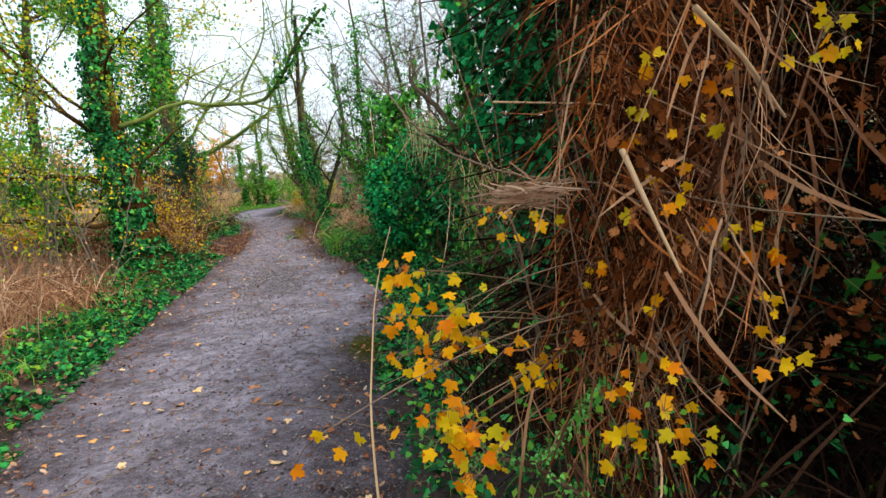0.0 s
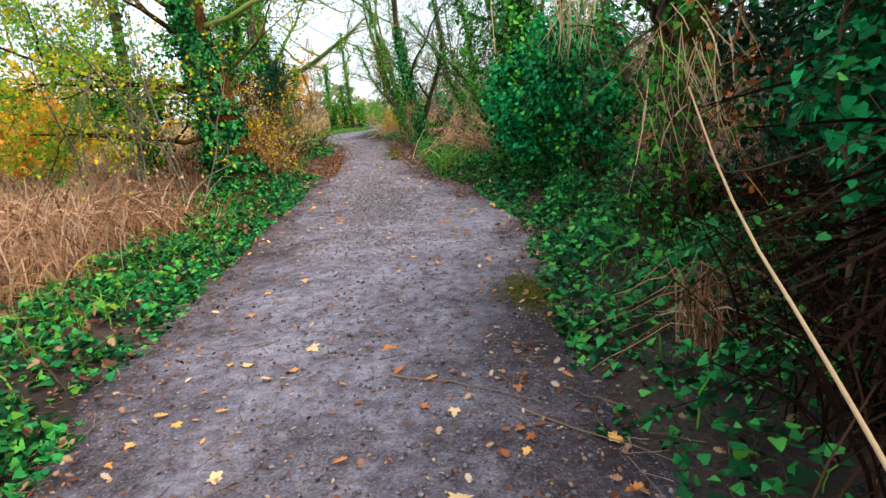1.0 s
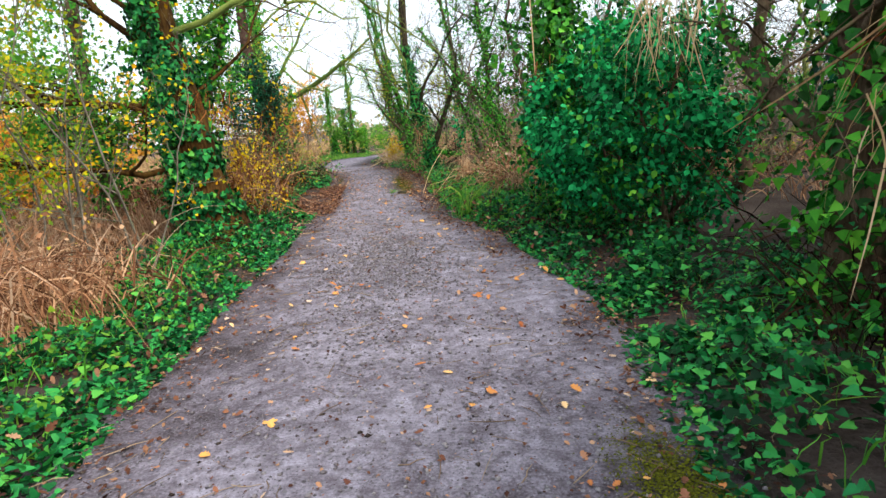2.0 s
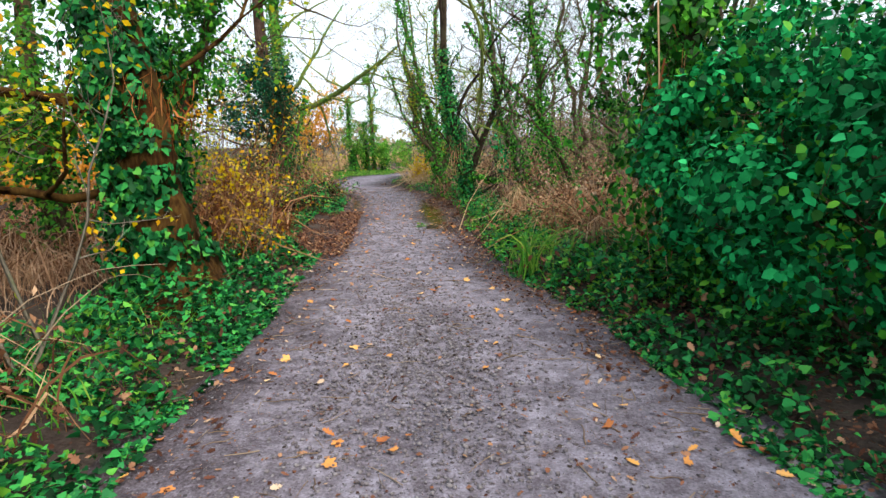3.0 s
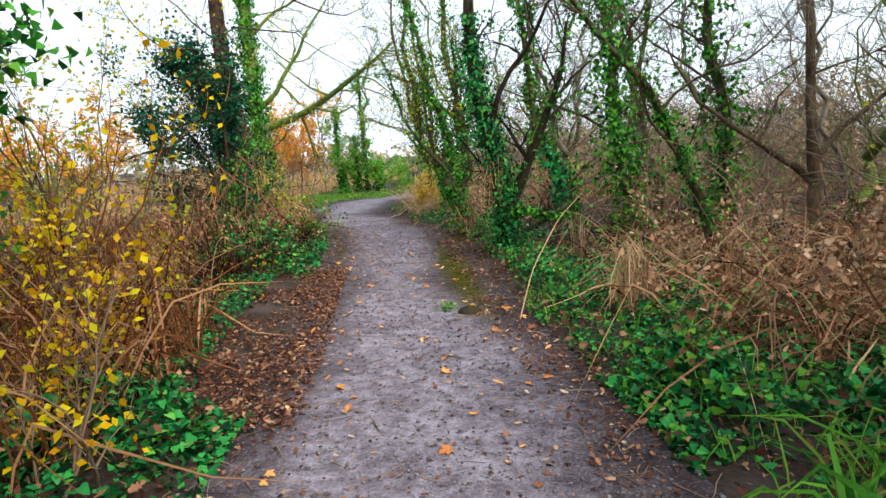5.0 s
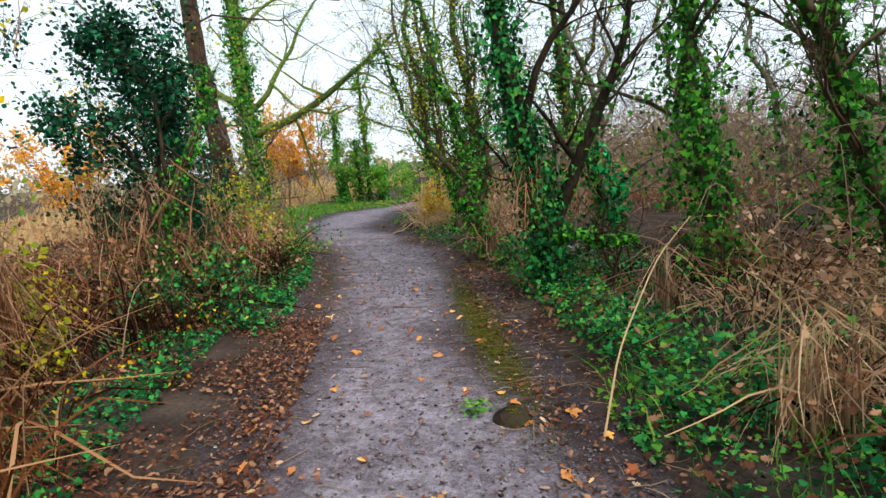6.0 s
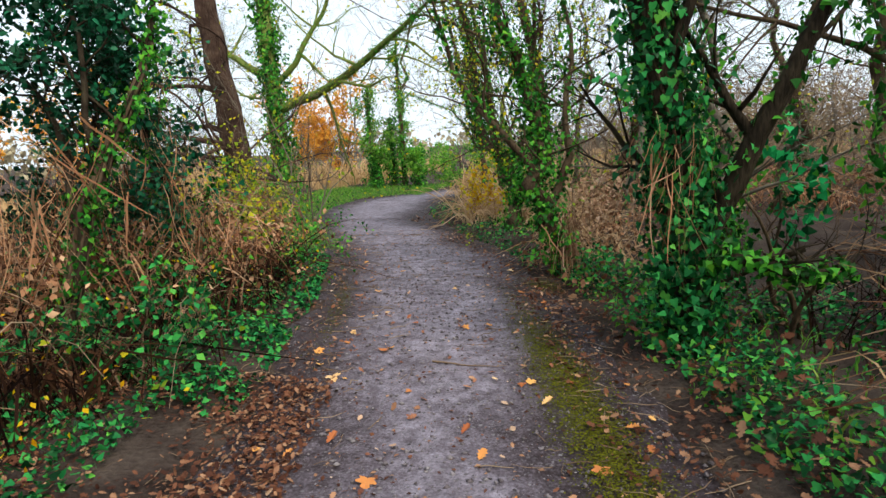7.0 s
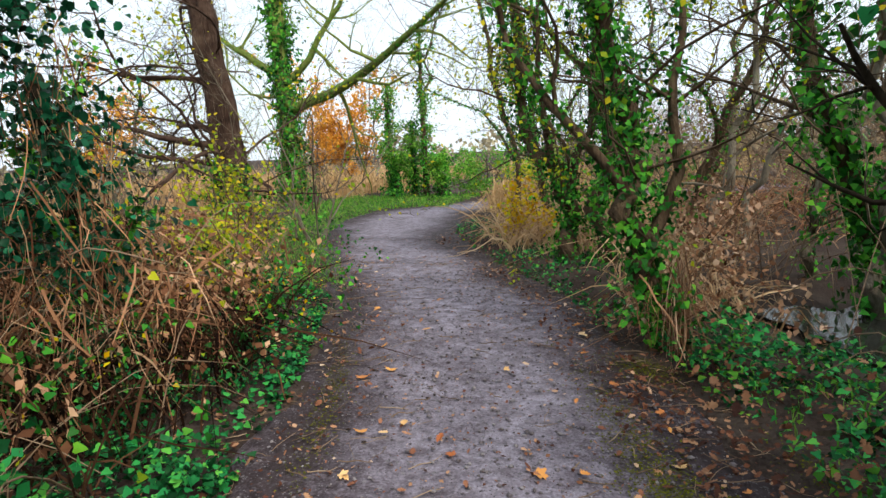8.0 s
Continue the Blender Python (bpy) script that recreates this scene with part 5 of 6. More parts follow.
def field_of(name, label, mat, spots, h, seed, lean=(0.05, 0.5), droop=(0, 0.4), width=0.005, category="reeds", gap=0.35, patch=1.0):
    """Dead stalks over a stretch of ground, in uneven clumps; many are broken over."""
    rng = np.random.default_rng(seed)
    g = Geo()
    for x0, x1, y0, y1, n in spots:
        c = max(6, n // 40)
        cx, cy = rng.uniform(x0, x1, c), rng.uniform(y0, y1, c)
        ch = rng.uniform(0.55, 1.0, c)
        i = rng.integers(0, c, n)
        x, y = cx[i] + rng.normal(0, 0.22, n), cy[i] + rng.normal(0, 0.22, n)
        ok = np.abs(x - mid_x(y)) > half_w(y) + gap
        x, y, i = x[ok], y[ok], i[ok]
        m = len(x)
        k = 6
        s = np.linspace(0, 1, k)[None]
        height = (rng.uniform(*h, m) * ch[i])[:, None]
        fold = rng.uniform(0.35, 1.0, m)[:, None]
        fold = np.where(rng.uniform(0, 1, (m, 1)) < 0.35, 1.0, fold)
        a = rng.uniform(0, 6.283, m)[:, None] + 0.25 * s
        after = np.clip(s - fold, 0, None)
        ln = rng.uniform(*lean, m)[:, None]
        dr = rng.uniform(*droop, m)[:, None]
        up = height * (np.minimum(s, fold) - after * rng.uniform(0.1, 1.0, (m, 1)) - dr * s ** 3)
        out = height * (ln * s ** 1.5 + after * rng.uniform(0.4, 1.0, (m, 1)))
        p = np.stack([x[:, None] + np.cos(a) * out, y[:, None] + np.sin(a) * out, verge(x, y)[:, None] - 0.02 + up], -1)
        p += rng.normal(0, 0.010, p.shape) * s[..., None]
        p[..., 2] = np.maximum(p[..., 2], verge(x, y)[:, None] - 0.03)
        strips(g, p, width * rng.uniform(0.35, 1.6, m)[:, None] * np.array([0.7, 0.95, 1, 0.9, 0.6, 0.1])[None], rng.uniform(0, np.pi, m))
    return stuff(name, g, mat, label, category)


field_of("dead_stalks", "pale pinkish-brown dead stalks filling the field edge", REED, [(-8.5, -5.0, 4.0, 8.8, 5500), (-9.5, -6.4, 8.6, 12.0, 3000), (-6.0, -3.6, 1.0, 4.4, 1600)], (0.4, 1.1), 131, lean=(0.05, 0.7))
field_of("dead_stalks", "reddish-brown dead stalks among the reeds", REED_RED, [(-8.2, -4.8, 4.0, 8.8, 8000), (-6.0, -3.7, 1.5, 4.4, 1500), (-13, -8.5, 6, 20, 5000)], (0.4, 1.15), 132, lean=(0.05, 1.0), droop=(0.0, 0.7))
field_of("dead_stalks", "brown dead stalks behind the verge", THICKET, [(-9.5, -6.9, 12.0, 14.5, 1400), (-9.5, -8.0, 14.5, 19.0, 2000), (-11.5, -9.0, 19.0, 23.5, 2600)], (0.35, 1.05), 133, lean=(0.1, 0.9), gap=1.0)
field_of("dead_stalks", "rusty dead stalks below the yellow shrubs", THICKET, [(-7.2, -5.5, 12.2, 14.2, 2000)], (0.4, 1.25), 139, lean=(0.1, 0.9), gap=0.55)
field_of("dead_reeds", "bleached reeds behind the open verge", REED, [(-9.0, -7.2, 13.0, 19.0, 350), (-10.4, -8.8, 19.0, 24.0, 1800)], (0.4, 1.1), 134, lean=(0.1, 0.9), droop=(0.0, 0.6), gap=1.0)
field_of("reed_field", "pale golden reed field beyond the bend", FIELD, [(-26, -12.2, 31.5, 41, 7500), (-9.6, -1.5, 33.4, 39, 3000), (-8.4, -5.4, 27.6, 29.2, 700), (-34, 6, 40, 58, 4200), (-34, -14, 10, 29, 8000)], (0.6, 1.15), 135, width=0.016)
field_of("bramble_stalks", "dead brown bramble stalks in the wood", REED_RED, [(-2.6, 1.5, 13.2, 18.5, 2600), (1.0, 6.0, 9.5, 20.0, 2200), (-4.3, 4, 23.5, 30, 3000)], (0.3, 1.1), 136, lean=(0.3, 1.5), droop=(0.0, 0.6))
field_of("dead_reeds", "bleached reeds bending at the wood's edge", STRAW, [(-2.8, -0.6, 13.2, 17.5, 500), (-4.9, -4.4, 19.6, 22.0, 220), (-6.6, -4.6, 22.6, 27.0, 2200), (-8.0, -5.0, 28.5, 31.5, 1600)], (0.4, 1.0), 137, lean=(0.3, 1.4), droop=(0.1, 0.7))
# Near-black stalks paint the shade between other plants.
field_of("shade_stalks", "dead stalks coloured near black for shade between the plants", SHADE_STEM, [(0.0, 2.2, 3.2, 8.6, 4500), (-3.2, 2.0, 14.5, 20.0, 1200), (-9.0, -6.9, 13.5, 19.5, 3800)], (0.3, 1.0), 138, lean=(0.1, 1.1))


def brambles(name, label, spots, seed, mat=TWIG, leaves=None):
    """Arching bramble canes, rooted at one or both ends, with a few leaves."""
    rng = np.random.default_rng(seed)
    g, gl = Geo(), Geo()
    for x0, x1, y0, y1, n, rise in spots:
        x, y = rng.uniform(x0, x1, n), rng.uniform(y0, y1, n)
        ok = np.abs(x - mid_x(y)) > half_w(y) + 0.45
        x, y = x[ok], y[ok]
        n = len(x)
        a, ln = rng.uniform(0, 6.283, n)[:, None], rng.uniform(0.6, 1.8, n)[:, None]
        s = np.linspace(0, 1, 9)[None]
        h = (rise * rng.uniform(0.3, 1.0, n))[:, None]
        p = np.stack([x[:, None] + np.cos(a) * ln * s, y[:, None] + np.sin(a) * ln * s, verge(x, y)[:, None] - 0.02 + h * 4 * s * (1 - s * rng.uniform(0.55, 1.0, (n, 1)))], -1)
        p += np.cumsum(rng.normal(0, 0.02, p.shape), 1) * s[..., None]
        inside = (np.abs(p[..., 0] - mid_x(p[..., 1])) < half_w(p[..., 1]) + 0.1).any(1)
        p = p[~inside]
        p[..., 2] = np.maximum(p[..., 2], -0.02)
        tubes(g, p, rng.uniform(0.002, 0.0045, len(p))[:, None] * np.linspace(1.2, 0.5, 9)[None], 4)
        if leaves:
            at = p[:, 2:].reshape(-1, 3)
            at = at[rng.integers(0, len(at), int(len(at) * leaves[1]))] + rng.normal(0, 0.04, (int(len(at) * leaves[1]), 3))
            m = len(at)
            scatter(gl, IVY_NEAR, at, rng.normal(0, 0.7, (m, 3)) + [0, 0, 1], rng.normal(0, 1, (m, 3)), rng.uniform(0.02, 0.045, m))
    ob = stuff(name, g, mat, label, "brambles")
    if leaves:
        part("leaves", gl, leaves[0], ob)


brambles("brambles", "arching bramble canes with green leaves on the open verge", [(-6.3, -4.6, 4.5, 9.0, 40, 0.5), (-8.5, -6.6, 12.5, 16.5, 70, 0.7), (-9.2, -6.8, 16.5, 21.5, 200, 0.6)], 201, TWIG, (YELLOW_GREEN, 0.35))
brambles("brambles", "arching brown bramble canes in the wood", [(-3.0, 1.5, 12.5, 19.5, 260, 0.9), (-5.2, -3.4, 19.0, 24.0, 70, 0.8), (-4, 3, 20, 28, 160, 1.0)], 202, TWIG, (GREEN_SMALL, 0.35))
# These canes carry the thicket's shade in their colour.
brambles("brambles", "bramble canes in the thicket, coloured near black for shade", [(-0.2, 2.0, 4.0, 8.6, 160, 0.8)], 203, SHADE_STEM, (IVY, 1.2))


def tuft(name, at, n, h, label, mat, seed, width=0.007, spread=0.12, droop=(0.5, 1.1), lean=(0.3, 0.9), category="grass tuft", group=""):
    rng = np.random.default_rng(seed)
    base = np.array(at) + np.stack([rng.normal(0, spread, n), rng.normal(0, spread, n), np.full(n, -0.01)], -1)
    ob = part(name, grass(rng, base, h, lean, droop, width), mat)
    return tagged(ob, label, category, group)


def droop_tuft(name, at, n, top, fall, label, mat, seed, width=0.0044, spread=0.045):
    """A broken-over tuft: its blades rise together, fold and hang down."""
    rng = np.random.default_rng(seed)
    k = 8
    s = np.linspace(0, 1, k)[None]
    a = rng.uniform(0, 6.283, n)[:, None] + 0.5 * s
    h = top * rng.uniform(0.35, 1.1, n)[:, None]
    rise = np.where(s < 0.45, s / 0.45, 1 - (s - 0.45) / 0.55 * rng.uniform(0.3, 1.0, n)[:, None] * fall)
    rise = np.where(s < 0.45, np.sin(rise * np.pi / 2), rise)
    out = 0.10 * s * rng.uniform(0, 1, n)[:, None] + np.clip(s - 0.30, 0, None) * rng.uniform(0.05, 0.8, n)[:, None]
    base = np.array(at) + np.stack([rng.normal(0, spread, n), rng.normal(0, spread, n), np.full(n, -0.02)], -1)
    p = base[:, None] + np.stack([np.cos(a) * out, np.sin(a) * out, h * rise], -1) + rng.normal(0, 0.007, (n, k, 3))
    p[..., 2] = np.maximum(p[..., 2], 0.0)
    g = Geo()
    strips(g, p, width * rng.uniform(0.4, 1.5, n)[:, None] * np.linspace(1, 0.3, k)[None], rng.uniform(0, np.pi, n))
    return tagged(part(name, g, mat), label, "grass tuft", "dead reed tufts")


droop_tuft("reed_tuft", (-2.92, 14.75, 0.03), 70, 0.60, 0.95, "drooping tuft of bleached dead reeds", STRAW, 141)
droop_tuft("reed_tuft", (-2.80, 14.65, 0.03), 50, 0.55, 0.95, "drooping tuft of bleached dead reeds", REED, 142)
droop_tuft("reed_tuft", (-3.2, 16.4, 0.03), 60, 0.6, 0.9, "thin bleached reed tuft in the ivy", REED, 143)
droop_tuft("reed_tuft", (-2.2, 14.9, 0.03), 70, 0.6, 0.9, "brown tuft of dead reeds", REED_RED, 144)
droop_tuft("reed_tuft", (-0.34, 5.35, 0.03), 90, 0.42, 1.0, "brown tuft of dead straw by the path", REED_RED, 145)
droop_tuft("reed_tuft", (-4.75, 19.3, 0.03), 70, 0.6, 0.95, "brown reed tuft at the foot of the ivied stems", REED, 146)
droop_tuft("reed_tuft", (-2.0, 12.35, 0.03), 70, 0.5, 0.9, "brown dead tuft beside the evergreen bush", REED, 152)
droop_tuft("reed_tuft", (-7.25, 15.1, 0.03), 150, 0.85, 0.9, "tall drooping tuft of reddish dead reeds", REED_RED, 153)
droop_tuft("reed_tuft", (-7.0, 14.5, 0.03), 150, 0.9, 0.9, "tall drooping tuft of bleached dead reeds", REED_RED, 154)
droop_tuft("reed_tuft", (-7.85, 15.9, 0.03), 130, 0.8, 0.9, "drooping tuft of dead reeds by the holly", THICKET, 155)
tuft("grass_clump", (-2.58, 11.95, 0.03), 34, (0.45, 0.8), "arching clump of long green grass", GRASS, 147, 0.009, 0.08, (0.3, 0.9), group="green grass clumps")
tuft("grass_clump", (-2.25, 12.35, 0.03), 30, (0.4, 0.7), "arching clump of long green grass", GRASS, 148, 0.008, 0.08, (0.3, 0.9), group="green grass clumps")
tuft("grass_clump", (-4.05, 17.5, 0.03), 60, (0.12, 0.25), "small tuft of grass at the path's edge", GRASS, 149, 0.005, 0.08, group="green grass clumps")


def verge_grass():
    rng = np.random.default_rng(151)
    g = Geo()
    for y0, y1, side, near, far, n, h in ((2, 10.5, -1, 0.3, 1.4, 900, (0.08, 0.3)), (11.5, 15.5, 1, 0.1, 1.0, 350, (0.08, 0.3)), (15, 19, 1, 0.35, 1.2, 300, (0.06, 0.2)), (20.5, 27.5, -1, -0.1, 1.6, 6500, (0.03, 0.10)), (3, 8.5, 1, 0.2, 1.5, 400, (0.08, 0.3))):
        grass(rng, band(rng, n, y0, y1, side, near, far), h, (0.1, 0.9), (0, 0.5), 0.004, g)
    x, y = rng.uniform(-13, -8.9, 5000), rng.uniform(27.6, 32.0, 5000)
    ok = (x + 9.3) ** 2 + (y - 27.2) ** 2 > 1.6
    grass(rng, np.stack([x, y, x * 0], -1)[ok], (0.04, 0.14), (0.1, 0.9), (0, 0.5), 0.006, g)
    stuff("verge_grass", g, GRASS, "short green grass along the path's verges", "grass")
    g = Geo()
    for cx, cy, rx, ry, n in ((-1.14, 6.3, 0.16, 0.34, 4200), (-4.55, 16.7, 0.16, 1.5, 15000), (-4.2, 15.6, 0.08, 0.35, 700), (-4.95, 19.0, 0.16, 0.22, 900), (-6.5, 18.3, 0.09, 0.9, 900), (-6.2, 21.8, 0.12, 0.6, 700), (-4.2, 17.9, 0.2, 0.5, 1500)):
        u = rng.normal(0, 0.55, (n, 2))
        y = cy + u[:, 1] * ry
        x = cx + u[:, 0] * rx + (mid_x(y) - mid_x(cy))
        p = np.stack([x, y, np.full(n, 0.016) + rng.uniform(0, 0.008, n)], -1)
        scatter(g, OVAL, p, rng.normal(0, 0.25, (n, 3)) + [0, 0, 1], rng.normal(0, 1, (n, 3)), rng.uniform(0.006, 0.016, n))
    stuff("path_moss", g, MOSS, "olive moss creeping over the path's edges", "moss")


verge_grass()


# ---- loose things on the path ----
def fallen():
    rng = np.random.default_rng(161)
    shapes = []
    for sh, nm in ((MAPLE_LEAF, "maple"), (OAK_LEAF, "oak")):
        for c in range(2):
            g = Geo()
            v = sh[0].copy()
            v[:, 2] = v[:, 2] * (1 + c) + 0.10 * np.abs(v[:, 0]) + 0.06 * c
            scatter(g, (v, sh[1]), np.zeros((1, 3)), np.array([[0, 0, 1.0]]), np.array([[0, 1.0, 0]]), [1.0])
            shapes.append(g.mesh("fallen_leaf", LEAF_FALLEN))
    for k in range(290):
        y = 3.0 + 17.0 * rng.uniform(0, 1) ** 1.35
        e = rng.uniform(-1, 1)
        e = np.sign(e) * abs(e) ** 0.7 * 0.98
        x = mid_x(y) + e * half_w(y)
        ob = new("fallen_leaf", shapes[rng.integers(0, 4)])
        ob.matrix_basis = Matrix.Translation((x, y, 0.022)) @ Euler((rng.normal(0, 0.14), rng.normal(0, 0.14), rng.uniform(0, 6.28))).to_matrix().to_4x4() @ Matrix.Scale(rng.uniform(0.03, 0.068), 4)
        tagged(ob, "dry golden-brown fallen leaf on the path", "leaf", "fallen leaves")
    g = Geo()
    for side, n, y0, y1, far in ((-1, 7000, 2, 24, 0.6), (1, 7000, 2, 24, 0.6), (1, 9000, 7, 20, 0.75), (-1, 9000, 12.8, 16.8, 1.2), (-1, 15000, 12.8, 16.8, 2.4)):
        p = band(rng, n, y0, y1, side, -0.34, far, 1.0)
        lump = smooth_noise(p[:, 0], p[:, 1], 1.6, 21)
        p = p[rng.uniform(0, 1, n) < 0.62 + 1.2 * lump]
        m = len(p)
        p[:, 2] = np.maximum(p[:, 2], 0.0) + 0.02 + rng.uniform(0, 0.02, m)
        scatter(g, OAK_LEAF, p, rng.normal(0, 0.35, (m, 3)) + [0, 0, 1], rng.normal(0, 1, (m, 3)), 0.014 + np.where((p[:, 1] > 12.8) & (p[:, 0] < mid_x(p[:, 1])), 0.030, 0.032) * rng.uniform(0, 1, m) ** 1.8)
    for side, n, y0, y1 in ((-1, 900, 2, 13), (1, 1100, 9.5, 20)):
        p = band(rng, n, y0, y1, side, 0.0, 1.3, 1.0)
        p[:, 2] += 0.03 + rng.uniform(0, 0.2, n)
        scatter(g, OAK_LEAF, p, rng.normal(0, 0.6, (n, 3)) + [0, 0, 1], rng.normal(0, 1, (n, 3)), rng.uniform(0.03, 0.07, n))
    y = 2 + 22 * rng.uniform(0, 1, 13000) ** 1.2
    x = mid_x(y) + half_w(y) * rng.uniform(-1, 1, 13000)
    scatter(g, OVAL, np.stack([x, y, np.full(13000, 0.02)], -1), rng.normal(0, 0.25, (13000, 3)) + [0, 0, 1], rng.normal(0, 1, (13000, 3)), 0.007 + 0.026 * rng.uniform(0, 1, 13000) ** 3)
    stuff("leaf_litter", g, LITTER, "brown leaf litter along both edges of the path", "leaf litter")
    g = Geo()
    n = 2200
    y = rng.uniform(2.5, 22, n)
    e = rng.uniform(-1, 1, n)
    x = mid_x(y) + (half_w(y) + 0.45) * np.sign(e) * np.abs(e) ** 0.6
    a = rng.uniform(0, 6.283, n)
    ln = rng.uniform(0.03, 0.2, n)
    t = np.linspace(-0.5, 0.5, 4)[None]
    p = np.stack([x[:, None] + np.cos(a)[:, None] * ln[:, None] * t, y[:, None] + np.sin(a)[:, None] * ln[:, None] * t, np.full((n, 4), 0.022)], -1) + rng.normal(0, 0.004, (n, 4, 3))
    tubes(g, p, rng.uniform(0.001, 0.003, n)[:, None] * np.array([1, 1, 0.9, 0.6])[None], 4)
    stuff("twigs", g, TWIG, "small broken twigs strewn over the path", "twigs")
    g = Geo()
    ico = [(0, 0, 1), (0.9, 0, 0.2), (0.28, 0.85, 0.2), (-0.72, 0.53, 0.15), (-0.72, -0.53, 0.2), (0.28, -0.85, 0.15), (0, 0, -0.6)]
    tri = [(0, 1, 2), (0, 2, 3), (0, 3, 4), (0, 4, 5), (0, 5, 1), (6, 2, 1), (6, 3, 2), (6, 4, 3), (6, 5, 4), (6, 1, 5)]
    n = 26000
    y = 2.5 + 19.5 * rng.uniform(0, 1, n) ** 1.2
    u = rng.normal(0.1, 0.5, n)
    patch = np.arange(n) < 9000
    y, u = np.where(patch, rng.normal(9.6, 1.1, n), y), np.where(patch, rng.normal(-0.10, 0.28, n), u)
    x = mid_x(y) + half_w(y) * np.clip(u, -1.05, 1.05)
    sz = 0.0025 + 0.014 * rng.uniform(0, 1, n) ** 3.5
    v = np.array(ico)[None] * sz[:, None, None] * rng.uniform(0.6, 1.4, (n, 7, 3)) * [1, 1, 0.7] + np.stack([x, y, np.full(n, 0.014)], -1)[:, None]
    g.add(v, (np.array(tri)[None] + (np.arange(n) * 7)[:, None, None]).reshape(-1, 3))
    stuff("grit", g, STONE, "small grey stones and grit set in the path", "stones")
    g = Geo()
    n = 9000
    y = 2.4 + 17 * rng.uniform(0, 1, n) ** 1.3
    x = mid_x(y) + half_w(y) * rng.uniform(-0.95, 1.0, n)
    keep = rng.uniform(0, 1, n) < 0.05 + 1.0 * smooth_noise(x, y, 1.9, 31) + 0.5 * smooth_noise(x, y, 0.5, 33)
    x, y = x[keep], y[keep]
    n = len(x)
    sz = 0.003 + 0.012 * rng.uniform(0, 1, n) ** 3
    v = np.array(ico)[None] * sz[:, None, None] * rng.uniform(0.5, 1.5, (n, 7, 3)) * [1, 1, 0.6] + np.stack([x, y, np.full(n, 0.014)], -1)[:, None]
    g.add(v, (np.array(tri)[None] + (np.arange(n) * 7)[:, None, None]).reshape(-1, 3))
    stuff("soil_crumbs", g, SOIL, "dark crumbs of damp soil kicked over the path", "soil")
    g = Geo()
    n = 2600
    y = 2.4 + 20 * rng.uniform(0, 1, n) ** 1.2
    e = rng.uniform(-1, 1, n)
    x = mid_x(y) + half_w(y) * np.sign(e) * np.abs(e) ** 0.75
    scatter(g, OAK_LEAF, np.stack([x, y, np.full(n, 0.022)], -1), rng.normal(0, 0.3, (n, 3)) + [0, 0, 1], rng.normal(0, 1, (n, 3)), 0.012 + 0.038 * rng.uniform(0, 1, n) ** 2)
    stuff("leaf_pieces", g, TAN_LEAF, "torn tan and russet leaf pieces scattered on the path", "leaf litter")


fallen()


def stick(at, way, length, radius, label, seed, mat=TWIG, kids=3):
    rng = np.random.default_rng(seed)
    g = Geo()
    p = wander(rng, at, way, length, 0.08, 0, 8)
    p[:, 2] = at[2] + rng.uniform(0, 0.006, 8)
    limb(rng, g, p, radius, 1, (kids,), 0.5, 0.0, 0.25)
    for v in g.v:
        v[:, 2] = np.clip(v[:, 2], 0.012, 0.03)
    tagged(part("stick", g, mat), label, "stick", "sticks on the path")


stick((-1.75, 5.2, 0.02), (1, -0.35, 0), 0.75, 0.006, "dark fallen stick lying across the path", 171)
stick((-1.15, 4.92, 0.02), (0.85, -0.6, 0), 0.7, 0.005, "pale thin stick at the path's edge", 172)
stick((-5.4, 17.15, 0.02), (1, -0.1, 0), 0.4, 0.007, "short dark stick on the path", 173)
stick((-2.45, 4.05, 0.02), (0.75, 0.68, 0), 0.6, 0.005, "thin broken stick on the path", 174)
stick((-4.1, 12.0, 0.02), (0.5, -0.6, 0), 0.5, 0.004, "thin curved stalk lying on the path", 175, STRAW, 1)
stick((-4.6, 11.3, 0.02), (1, 0.2, 0), 0.35, 0.004, "dry stalk on the path", 176, STRAW, 2)


def stump():
    rng = np.random.default_rng(181)
    top = thing("mossy_stump", (-4.14, 14.95, 0.0), "low mossy stump worn smooth at the path's edge", "stump")
    g = Geo()
    z = np.array([-0.03, 0.0, 0.03, 0.05, 0.058])
    tubes(g, np.stack([np.full(5, -4.14), np.full(5, 14.95), z], -1)[None], np.array([[0.10, 0.098, 0.088, 0.055, 0.004]]), 16)
    g.v[0][:, 0] = -4.14 + (g.v[0][:, 0] + 4.14) * 1.05
    g.v[0] += rng.normal(0, 0.002, g.v[0].shape)
    part("wood", g, HOLLY_BARK, top, smooth=True)
    g = Geo()
    n = 500
    u = rng.normal(0, 0.035, (n, 2))
    h = 0.058 - 6 * (u ** 2).sum(1)
    at = np.stack([-4.14 + u[:, 0], 14.95 + u[:, 1], h], -1)[h > 0.02]
    m = len(at)
    scatter(g, OVAL, at, rng.normal(0, 0.3, (m, 3)) + [0, 0, 1], rng.normal(0, 1, (m, 3)), rng.uniform(0.006, 0.013, m))
    tagged(part("moss", g, MOSS, top, "dull green moss"), kind="stuff")
    g = Geo()
    n = 60
    at = np.array((-4.33, 14.98, 0.02)) + rng.normal(0, 1, (n, 3)) * [0.04, 0.04, 0.0] + np.stack([np.zeros(n), np.zeros(n), rng.uniform(0, 0.06, n)], -1)
    scatter(g, IVY_NEAR, at, rng.normal(0, 0.5, (n, 3)) + [0, 0, 1], rng.normal(0, 1, (n, 3)), rng.uniform(0.018, 0.035, n))
    stuff("ivy_sprout", g, GRASS, "fresh green ivy sprout beside the stump", "ivy")


stump()


